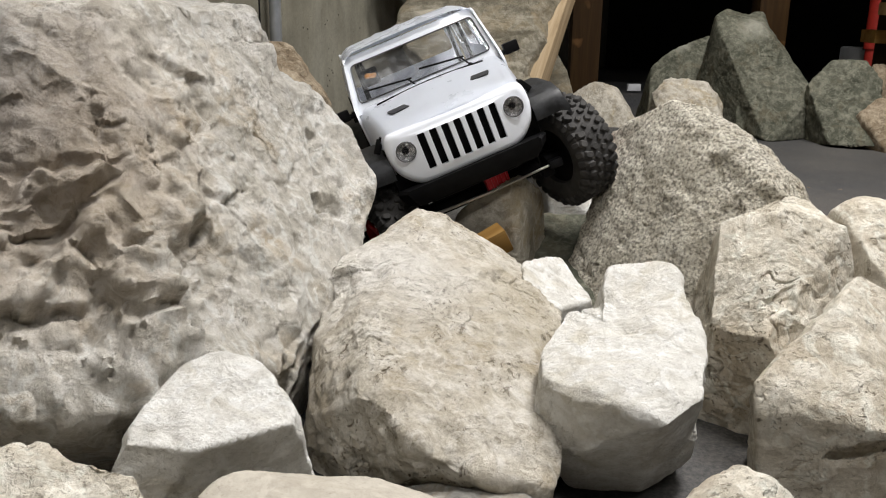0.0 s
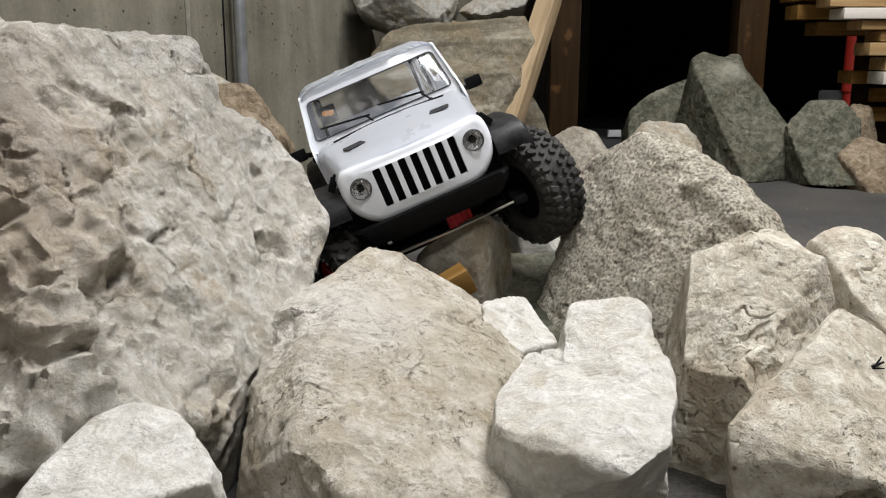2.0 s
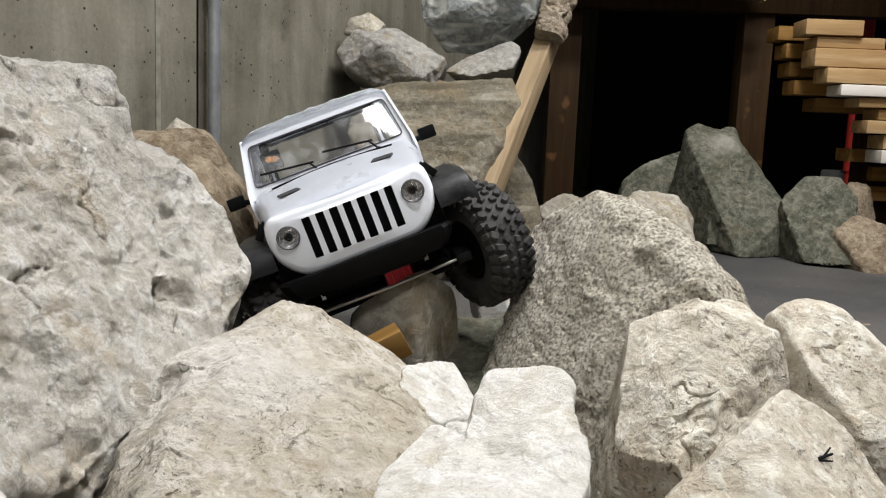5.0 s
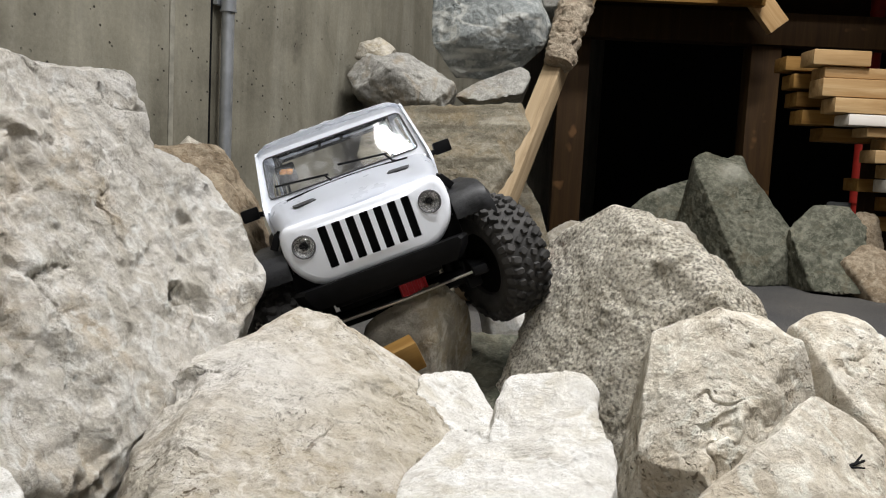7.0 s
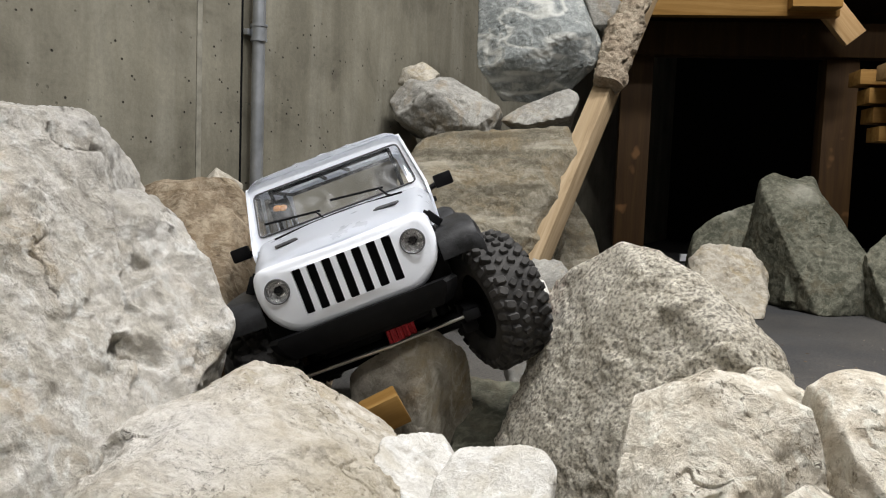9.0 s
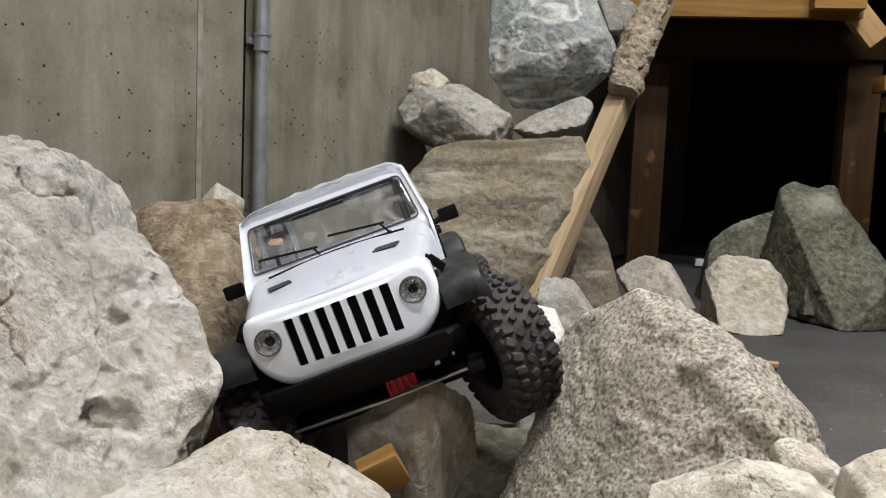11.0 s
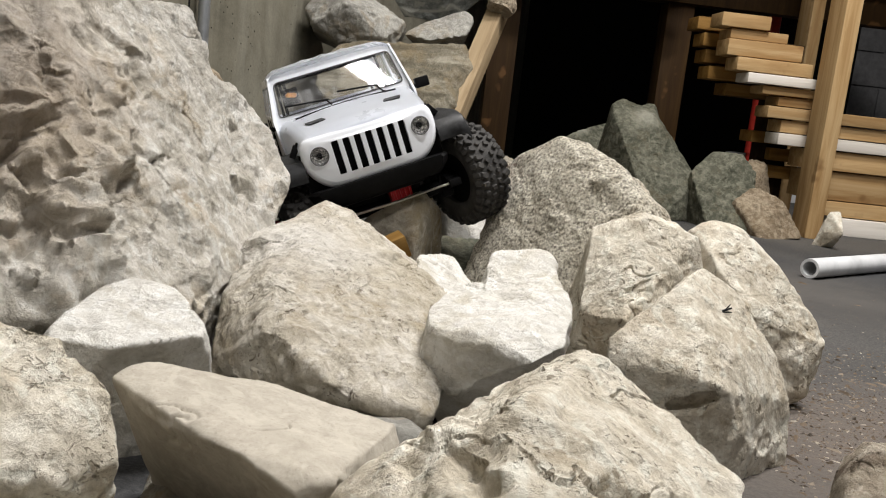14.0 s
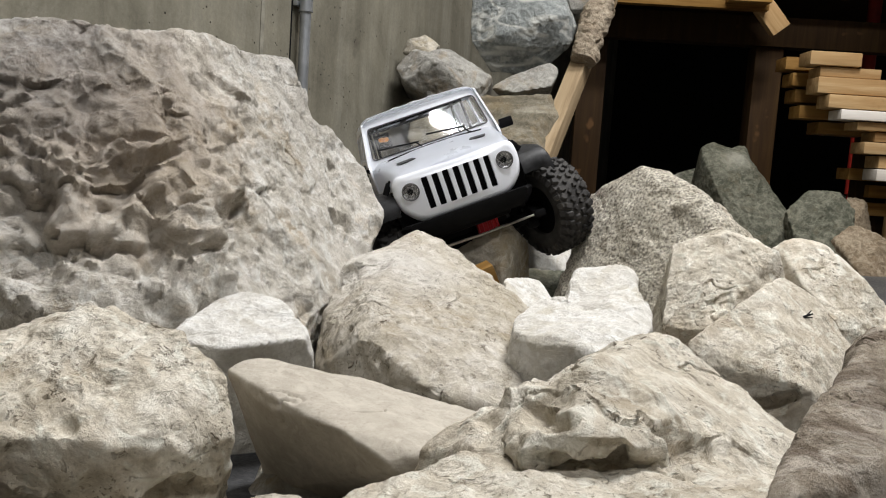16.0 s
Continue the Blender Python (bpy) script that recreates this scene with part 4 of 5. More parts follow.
def flare(sign, y0, y1, parent, front):
    """A fender flare: an arch of flat plastic over a wheel."""
    prof = [(y0 + 0.014, -0.020), (y0 + 0.012, -0.006), (y0, 0.006), (y0 - 0.012, 0.010), (y1 + 0.03, 0.011), (y1 + 0.012, 0.004), (y1, -0.03), (y1 - 0.004, -0.050)]
    if front:
        prof = [(y0 + 0.002, -0.020), (y0 + 0.001, -0.010), (y0 - 0.006, -0.001), (y0 - 0.03, 0.0045), (y1 + 0.03, 0.006), (y1 + 0.014, 0.0), (y1 + 0.002, -0.02), (y1 - 0.004, -0.046)]
    bm = bmesh.new()
    rows = []
    for (y, z) in prof:
        rows.append([(sign * 0.076, y, z), (sign * 0.102, y, z + 0.001), (sign * 0.109, y, z - 0.002), (sign * 0.112, y, z - 0.009), (sign * 0.111, y, z - 0.0105), (sign * 0.108, y, z - 0.005), (sign * 0.102, y, z - 0.003), (sign * 0.076, y, z - 0.004)])
    loft(bm, rows)
    return part("fender_flare", bm, FLARE, parent, "scuffed black plastic fender flare")


def toy_truck(m):
    base = new("toy_truck")
    base.matrix_world = m
    tagged(base, "white remote-controlled off-road toy truck tilted between the rocks", "toy truck")
    # grille with seven slots and two lamp openings
    outline = rounded([(-0.074, 0.021), (0.074, 0.021), (0.0775, 0.0), (0.074, -0.019), (0.056, -0.0385), (-0.056, -0.0385), (-0.074, -0.019), (-0.0775, 0.0)], [0.012, 0.012, 0.01, 0.012, 0.016, 0.016, 0.012, 0.01])
    loops = [outline]
    for i in range(7):
        c = (i - 3) * 0.01265
        loops.append(rounded([(c - 0.0038, 0.0115), (c + 0.0038, 0.0115), (c + 0.0038, -0.0255), (c - 0.0038, -0.0255)], 0.0012, 3))
    for s in (-1, 1):
        loops.append(circle(s * 0.0575, 0.0, 0.0098))
    inset = lambda k: [(p[0] * (1 - k / 0.0775), -0.008 + (p[1] + 0.008) * (1 - k / 0.030)) for p in outline]
    loops[0] = inset(0.006)
    bm = panel(loops, 0.006, grille_shape)
    rim = []
    for j in range(6):
        t = math.pi / 2 * j / 5
        rim.append([Vector(grille_shape(q[0], q[1], 0)) - Vector((0, 0.006 * (1 - math.cos(t)), 0)) for q in inset(0.006 * (1 - math.sin(t)))])
    rim.append([q - Vector((0, 0.010, 0)) for q in rim[-1]])
    loft(bm, rim, caps=False)
    bmesh.ops.remove_doubles(bm, verts=bm.verts[:], dist=0.0002)
    g = part("grille", bm, PAINT, base, "glossy white grille with seven slots")
    bm = box(bmesh.new(), (-0.047, -0.012, -0.030), (0.047, -0.008, 0.014))
    part("radiator", bm, BLACK, base, "black radiator behind the grille")
    for s in (-1, 1):
        bm = bmesh.new()
        lathe(bm, [(-0.0105, 0.0), (-0.0095, 0.0028), (-0.0060, 0.0036), (-0.0078, 0.0044), (-0.0045, 0.0060), (-0.0058, 0.0066), (-0.0020, 0.0082), (0.001, 0.0092)], 28)
        bm.transform(Matrix.Translation((s * 0.0575, 0.0, 0.0)) @ Matrix.Rotation(radians(90), 4, "Z"))
        lamp = part("headlight", bm, CHROME, base, "round clear headlight with chrome bowl")
        bm = bmesh.new()
        lathe(bm, [(0.0006, 0.0100), (0.0018, 0.0104), (0.0022, 0.0096), (0.0008, 0.0090)], 28)
        bm.transform(Matrix.Translation((s * 0.0575, 0.001, 0.0)) @ Matrix.Rotation(radians(90), 4, "Z"))
        part("bezel", bm, SEAL, lamp)
        bm = bmesh.new()
        lathe(bm, [(0.0012, 0.0092), (0.0032, 0.006), (0.0042, 0.003), (0.0044, 0.0004)], 28)
        bm.transform(Matrix.Translation((s * 0.0575, 0.0, 0.0)) @ Matrix.Rotation(radians(90), 4, "Z"))
        part("lens", bm, LENS, lamp).visible_shadow = False
        bm = bmesh.new()
        rod(bm, (s * 0.0575, -0.009, 0.0), (s * 0.0575, -0.003, 0.0), 0.0026, 16)
        part("bulb", bm, BLACK, lamp)
    # hood: cross sections from the grille back to the cowl
    bm = bmesh.new()
    rings = []
    for i in range(13):
        t = i / 12
        y = 0.0005 - 0.1265 * t
        w = 0.0745 + 0.0115 * t ** 0.8
        top = 0.0195 + 0.0225 * t ** 0.75
        row = []
        for k in range(25):
            a = -1 + 2 * k / 24
            sx = math.copysign(abs(a) ** 0.8, a)
            edge = max(0.0, (abs(sx) - 0.86) / 0.14)
            bulge = 0.0028 * math.exp(-((abs(sx) - 0.0) / 0.55) ** 4) * min(1, t * 6)
            z = top + 0.0015 * (1 - sx * sx) + bulge - 0.010 * edge ** 2.2
            yy = y - 0.010 * (sx ** 2) * (1 - t) - (0.004 * (1 - t) ** 4)
            row.append((sx * w, yy, z))
        rings.append([(-w, row[0][1], -0.020 - 0.02 * t)] + row + [(w, row[-1][1], -0.020 - 0.02 * t)])
    loft(bm, rings, closed=False)
    r = bmesh.ops.solidify(bm, geom=bm.faces[:], thickness=0.0016)
    hood = part("hood", bm, PAINT, base, "white hood with two black vents")
    for s in (-1, 1):
        bm = bmesh.new()
        out = rounded([(s * 0.034, -0.050), (s * 0.054, -0.051), (s * 0.058, -0.066), (s * 0.038, -0.064)], 0.002, 3)
        loft(bm, [[(p.x, p.y, 0.0325 - (p.y + 0.05) * 0.09) for p in out], [(p.x, p.y, 0.0364 - (p.y + 0.05) * 0.16 - abs(p.x) * 0.06) for p in out]])
        part("hood_vent", bm, VENT, hood)
        bm = bmesh.new()
        box(bm, (-0.0035, -0.0028, -0.009), (0.0035, 0.0028, 0.006), 0.0012, Matrix.Translation((s * 0.0795, -0.028, 0.012)) @ Matrix.Rotation(radians(-s * 35), 4, "Y"))
        rod(bm, (s * 0.0795, -0.028, 0.014), (s * 0.0745, -0.026, 0.019), 0.0016, 8)
        part("hood_latch", bm, BLACK, base)
    bm = bmesh.new()
    for i in range(12):
        a, b = [(x, -0.112, 0.0446 - 0.0022 * (x / 0.063) ** 2 - 0.0008 * abs(x / 0.063)) for x in (-0.063 + i * 0.0105, -0.063 + (i + 1) * 0.0105)]
        rod(bm, a, b, 0.0009, 6)
    part("cowl_seam", bm, BLACK, base)
    # windscreen frame and pane
    def screen(u, v, w):
        return (u, -0.126 - 0.42 * (v - 0.040) - 0.006 * (u / 0.08) ** 2 + w, v)
    outer = rounded([(-0.0885, 0.036), (0.0885, 0.036), (0.0795, 0.0985), (-0.0795, 0.0985)], [0.004, 0.004, 0.010, 0.010])
    inner = rounded([(-0.0795, 0.0475), (0.0795, 0.0475), (0.0735, 0.0885), (-0.0735, 0.0885)], [0.005] * 4)
    frame_ = part("windscreen_frame", panel([outer, inner], 0.005, screen), PAINT, base, "white windscreen frame")
    pane = part("windscreen", panel([[(p[0] * 1.01, p[1] + (0.068 - p[1]) * -0.02) for p in inner]], 0.0008, lambda u, v, w: Vector(screen(u, v, w)) + Vector((0, -0.0025, 0))), GLASS, base, "clear scratched plastic windscreen")
    pane.visible_shadow = False
    bm = bmesh.new()
    for a, b in zip(inner, inner[1:] + inner[:1]):
        pa, pb = Vector(screen(a[0], a[1], 0.0004)), Vector(screen(b[0], b[1], 0.0004))
        if (pa - pb).length > 1e-5:
            rod(bm, pa, pb, 0.0008, 6)
    part("seal", bm, SEAL, frame_)
    for x0, x1 in ((0.013, 0.070), (-0.050, 0.004)):
        bm = bmesh.new()
        rod(bm, (x0, -0.1195, 0.0425), (x0 + (x1 - x0) * 0.12, -0.1285, 0.0528), 0.0010, 8)
        rod(bm, (x0 + (x1 - x0) * 0.05, -0.129, 0.0525), (x1, -0.1315, 0.0585), 0.0011, 8)
        ball(bm, (x0, -0.119, 0.0425), (0.0026, 0.0026, 0.0022), 2)
        part("wiper", bm, BLACK, base)
    # roof
    bm = bmesh.new()
    rings = []
    for i in range(11):
        t = i / 10
        y = -0.1495 - 0.236 * t
        lift = 0.0985 + 0.0075 * math.sin(math.pi * min(1, 0.12 + t)) - (0.004 if i == 10 else 0)
        row = []
        for k in range(25):
            a = -1 + 2 * k / 24
            edge = max(0.0, (abs(a) - 0.8) / 0.2)
            rib = 0.0012 * (1 if abs(abs(a) - 0.35) < 0.06 or abs(a) < 0.06 else 0) * (1 if 0 < i < 10 else 0)
            row.append((a * 0.0795, y, lift + 0.002 * (1 - a * a) + rib - 0.0085 * edge ** 2))
        rings.append(row)
    loft(bm, rings, closed=False)
    bmesh.ops.solidify(bm, geom=bm.faces[:], thickness=0.003)
    part("roof", bm, PAINT, base, "white ribbed hard top")
    # sides with two windows and a rear quarter window
    for s in (-1, 1):
        prof = rounded([(-0.118, 0.034), (-0.130, 0.045), (-0.152, 0.097), (-0.386, 0.098), (-0.392, 0.03), (-0.392, -0.02), (-0.325, 0.004), (-0.30, -0.045), (-0.118, -0.045)],
                       [0.004, 0.004, 0.006, 0.012, 0.01, 0.01, 0.01, 0.01, 0.006])
        w1 = rounded([(-0.146, 0.050), (-0.163, 0.088), (-0.222, 0.088), (-0.222, 0.050)], 0.005)
        w2 = rounded([(-0.234, 0.050), (-0.234, 0.088), (-0.296, 0.088), (-0.299, 0.050)], 0.005)
        w3 = rounded([(-0.311, 0.050), (-0.309, 0.088), (-0.374, 0.088), (-0.380, 0.050)], 0.005)

        def side(u, v, w, s=s):
            lean = 0.0885 - 0.010 * max(0, (v - 0.045) / 0.055) - 0.004 * max(0, -v / 0.045)
            return (s * (lean + w), u, v)

        part("side_panel", panel([prof, w1, w2, w3], 0.0025, side), PAINT, base, "white side with window openings")
        for wl in (w1, w2, w3):
            p = part("side_window", panel([wl], 0.0008, lambda u, v, w: Vector(side(u, v, w)) - Vector((s * 0.001, 0, 0))), GLASS, base)
            p.visible_shadow = False
        for y in (-0.228, -0.303):
            bm = bmesh.new()
            box(bm, (s * 0.0886 - 0.0008, y - 0.0007, -0.04), (s * 0.0886 + 0.0008, y + 0.0007, 0.046))
            part("door_seam", bm, BLACK, base)
        for y in (-0.214, -0.288):
            bm = box(bmesh.new(), (min(s * 0.088, s * 0.0935), y - 0.008, 0.022), (max(s * 0.088, s * 0.0935), y + 0.008, 0.028), 0.0015)
            part("door_handle", bm, BLACK, base)
        bm = box(bmesh.new(), (-0.009, -0.005, -0.0065), (0.009, 0.004, 0.0065), 0.002, Matrix.Translation((s * 0.104, -0.147, 0.040)))
        rod(bm, (s * 0.087, -0.146, 0.036), (s * 0.102, -0.147, 0.039), 0.0028, 8)
        part("side_mirror", bm, BLACK, base)
        flare(s, -0.005, -0.118, base, True)
        flare(s, -0.315, -0.425, base, False)
        bm = box(bmesh.new(), (min(s * 0.078, s * 0.094), -0.305, -0.056), (max(s * 0.078, s * 0.094), -0.118, -0.044), 0.003)
        part("rock_slider", bm, BLACK, base)
        bm = box(bmesh.new(), (min(s * 0.05, s * 0.079), -0.118, -0.05), (max(s * 0.05, s * 0.079), -0.016, 0.006), 0.004)
        part("inner_fender", bm, BLACK, base)
    bm = panel([rounded([(-0.086, -0.03), (0.086, -0.03), (0.078, 0.097), (-0.078, 0.097)], 0.006),
                rounded([(-0.074, 0.046), (0.074, 0.046), (0.068, 0.091), (-0.068, 0.091)], 0.005)], 0.003, lambda u, v, w: (u, -0.387 - w, v))
    part("tailgate", bm, PAINT, base, "white tailgate with window opening")
    # bumper, chassis, running gear
    bm = bmesh.new()
    sec = lambda k: [(-0.080 * k, -0.010, -0.0375), (-0.070 * k, 0.009, -0.0375), (0.070 * k, 0.009, -0.0375), (0.080 * k, -0.010, -0.0375)]
    loft(bm, [[(x, y, -0.0365) for x, y, z in sec(0.99)], [(x, y, -0.0395) for x, y, z in sec(1.02)], [(x, y - 0.001, -0.047) for x, y, z in sec(0.99)], [(x, y - 0.007, -0.0565) for x, y, z in sec(0.9)]])
    bumper = part("bumper", bm, BLACK, base, "black plastic stub bumper")
    bm = box(bmesh.new(), (-0.052, -0.40, -0.064), (0.052, -0.020, -0.034), 0.006)
    box(bm, (-0.084, -0.385, -0.044), (0.084, -0.120, -0.036), 0.003)
    box(bm, (-0.05, -0.36, -0.074), (0.05, -0.055, -0.055), 0.004)
    part("chassis", bm, BLACK, base, "black chassis and floor pan")
    for y, dz in ((-0.060, 0.0), (-0.365, 0.0)):
        bm = rod(bmesh.new(), (-0.085, y, -0.080), (0.085, y, -0.080), 0.0085, 14)
        ball(bm, (-0.018, y, -0.080), (0.018, 0.019, 0.019), 3)
        for s in (-1, 1):
            rod(bm, (s * 0.06, y, -0.085), (s * 0.06, y - 0.02, 0.0), 0.006, 10)
            box(bm, (s * 0.078 - 0.007, y - 0.010, -0.094), (s * 0.078 + 0.007, y + 0.010, -0.066), 0.003)
        part("axle", bm, BLACK, base)
    for a, b, r in (((0.080, -0.020, -0.0745), (-0.012, -0.018, -0.0758), 0.0018), ((0.076, -0.038, -0.060), (0.014, -0.04, -0.052), 0.0018), ((-0.012, -0.018, -0.0758), (-0.078, -0.02, -0.0745), 0.0014)):
        bm = rod(bmesh.new(), a, b, r, 10)
        part("steering_link", bm, STEEL, base, "bare steel steering link")
    for lo, hi in (((0.070, -0.026, -0.079), (0.084, -0.014, -0.070)), ((-0.089, -0.026, -0.079), (-0.075, -0.014, -0.070)), ((0.066, -0.044, -0.064), (0.080, -0.034, -0.056))):
        part("link_end", box(bmesh.new(), lo, hi, 0.002), BLACK, base)
    bm = box(bmesh.new(), (-0.033, -0.060, -0.086), (-0.008, -0.036, -0.054), 0.003)
    for i in range(5):
        box(bm, (-0.034 + i * 0.0055, -0.037, -0.084), (-0.0315 + i * 0.0055, -0.0335, -0.056), 0.0006)
    part("servo_mount", bm, RED, base, "red finned metal servo mount")
    for s in (-1, 1):
        wheel(s * 0.106, -0.060, -0.081 if s > 0 else -0.076, s, 22, base)
        wheel(s * 0.106, -0.365, -0.081, s, 0, base)
    # inside: cage, mirror, sticker
    bm = bmesh.new()
    for pts in (((-0.066, -0.19, 0.03), (-0.064, -0.20, 0.089), (0.064, -0.20, 0.089), (0.066, -0.19, 0.03)), ((-0.064, -0.20, 0.089), (-0.064, -0.36, 0.089), (0.064, -0.36, 0.089), (0.064, -0.20, 0.089)),
                ((-0.064, -0.29, 0.089), (-0.066, -0.31, 0.03)), ((0.064, -0.29, 0.089), (0.066, -0.31, 0.03)), ((-0.012, -0.20, 0.089), (-0.014, -0.29, 0.089)), ((0.012, -0.20, 0.089), (0.014, -0.29, 0.089))):
        for a, b in zip(pts, pts[1:]):
            rod(bm, a, b, 0.002, 8)
            ball(bm, b, (0.002,) * 3, 1)
    part("roll_cage", bm, BLACK, base)
    bm = box(bmesh.new(), (0.046, -0.176, 0.058), (0.067, -0.171, 0.078), 0.002)
    rod(bm, (0.060, -0.174, 0.075), (0.061, -0.176, 0.094), 0.002, 8)
    part("interior_mirror", bm, BLACK, base)
    bm = ball(bmesh.new(), (0.0585, -0.1665, 0.0705), (0.0045, 0.002, 0.0032), 2)
    ball(bm, (0.0530, -0.1665, 0.0690), (0.0045, 0.002, 0.0032), 2)
    part("sticker", bm, ORANGE, base, "small orange sticker behind the windscreen")
    return base


toy_truck(pose(0.012, 0.854, 0.234, -2.2, -22.5, 11.0) @ pose(0, 0, 0, 0, 0, 180))
# ---- wall fittings ----
def conduit():
    m = WALL
    base = new("wall_conduit")
    base.matrix_world = m @ Matrix.Translation((CONDUIT, -0.022, FLOOR))
    tagged(base, "grey galvanised steel conduit fixed upright to the concrete wall", "pipe")
    bm = rod(bmesh.new(), (0, 0, 0), (0, 0, 2.5), 0.0108, 24)
    part("pipe", bm, GALV, base)
    bm = rod(bmesh.new(), (0, 0, 0.494), (0, 0, 0.514), 0.0130, 24)
    rod(bm, (0, 0, 0.490), (0, 0, 0.494), 0.0142, 24)
    rod(bm, (0, 0, 0.514), (0, 0, 0.518), 0.0142, 24)
    part("coupling", bm, GALV, base)
    bm = box(bmesh.new(), (-0.017, 0.010, 0.500), (0.017, 0.020, 0.510), 0.002)
    part("clamp", bm, GALV, base)


CONDUIT, SEAM = 0.433, 0.316
conduit()


PALE = plain("pale_cement", (0.26, 0.247, 0.20), 0.9, vary=0.3, scale=30, bump=0.3)
# The second strip paints the conduit's shadow as a black line.
for at, wide, deep, mat, label in ((SEAM, 0.0055, 0.003, PALE, "pale raised form seam in the concrete wall"), (CONDUIT - 0.0165, 0.0028, 0.0015, BLACK, "black strip painted on the concrete wall for the conduit shadow")):
    bm = box(bmesh.new(), (-wide, -deep, FLOOR), (wide, 0.0, 2.5), 0.0008)
    seam = new("trim_seam", finish("trim_seam", bm, mat))
    seam.matrix_world = WALL @ Matrix.Translation((at, 0.001, 0))
    tagged(seam, label, "trim", kind="structure")

# ---- timber ----
def board(lo, hi, mat, label, name="timber_board", m=None, group="", bevel=0.003):
    lo, hi = Vector(lo), Vector(hi)
    c = (lo + hi) / 2
    bm = box(bmesh.new(), lo - c, hi - c, bevel)
    return thing(name, bm, mat, label, "timber", (m or Matrix()) @ Matrix.Translation(c), group)


# platform on posts over the dark space, its shade put into the wood colour
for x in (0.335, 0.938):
    board((x, 2.95, FLOOR), (x + 0.095, 3.045, 0.70), DECKWOOD_SHADED, "square timber post under the platform", "timber_post", group="platform posts")
board((0.20, 2.93, 0.70), (2.4, 3.0, 0.80), DECKWOOD_SHADED, "timber beam of the platform, browned darker for shade", "timber_beam")
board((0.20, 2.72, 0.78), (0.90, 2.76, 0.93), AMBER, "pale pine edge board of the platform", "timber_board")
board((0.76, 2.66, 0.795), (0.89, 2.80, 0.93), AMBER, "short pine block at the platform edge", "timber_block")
# The top is out of view and keeps the lamps off the space below.
board((0.20, 2.70, 0.93), (2.4, 4.6, 0.96), DECKWOOD_SHADED, "boarded top of the timber platform", "platform_top")
brace = pose(0.905, 2.78, 0.795, 0, -40, 0)
board((-0.032, -0.02, -0.085), (0.032, 0.02, 0.07), PINE_UP, "diagonal pine brace under the platform edge", "timber_brace", brace)
# Black sheets added where there is only the platform's shade.
slab("wall_partition", (-0.1, 4.6, FLOOR), (2.5, 4.7, 0.95), SHADEWALL, "back wall blackened to stand in for shade under the platform")
slab("wall_side", (0.10, 3.1, FLOOR), (0.14, 4.6, 0.93), SHADEWALL, "side wall blackened to stand in for shade under the platform")
slab("wall_blocks", (1.6, 5.0, FLOOR), (5.2, 5.1, 2.6), BLOCK, "dark grey concrete block wall")

# ramp edge board and log
P0, P1 = Vector((0.125, 1.744, 0.132)), Vector((0.337, 2.236, 0.710))
RAMP = Matrix.Translation(P0) @ (P1 - P0).to_track_quat("Z", "Y").to_matrix().to_4x4()
bm = box(bmesh.new(), (-0.021, -0.014, -0.12), (0.021, 0.030, 0.99), 0.003)
thing("ramp_board", bm, RAMPWOOD, "weathered pine board along the edge of the ramp", "timber", RAMP)


def log(a, b, r, seed):
    """A rough driftwood log with knots and holes."""
    rng = np.random.RandomState(seed)
    a, b = Vector(a), Vector(b)
    m = Matrix.Translation(a) @ (b - a).to_track_quat("Z", "Y").to_matrix().to_4x4()
    rings = []
    n, seg = 110, 64
    for i in range(n):
        t = i / (n - 1)
        k = r * (0.78 + 0.3 * math.sin(3.0 * t + 0.6)) * (0.55 if i == 0 else 1)
        bend = 0.25 * r * math.sin(4 * t)
        pts = np.array([[math.cos(2 * math.pi * j / seg), math.sin(2 * math.pi * j / seg), t * (b - a).length / r] for j in range(seg)])
        w = 1 + 0.34 * fbm(pts * 1.1 + seed, 3) + 0.10 * fbm(pts * 4.0 + seed, 2) - 0.5 * np.clip(fbm(pts * 2.6 + seed + 4, 2) - 0.2, 0, 1)
        rings.append([(q[0] * k * v + bend, q[1] * k * v, t * (b - a).length) for q, v in zip(pts, w)])
    bm = loft(bmesh.new(), rings)
    return thing("log", bm, DRIFT, "grey-brown driftwood log with small holes", "log", m)


log((0.257, 2.01, 0.503), (0.337, 2.13, 0.765), 0.033, 5)

# lumber stacked beside the platform
STACK = "boards in the lumber stack"


def lumber(x0, x1, z, h, mat, label, y=2.25, deep=0.09):
    board((x0, y, z - h / 2), (x1, y + deep, z + h / 2), mat, label, "timber_board", group=STACK, bevel=0.0025)


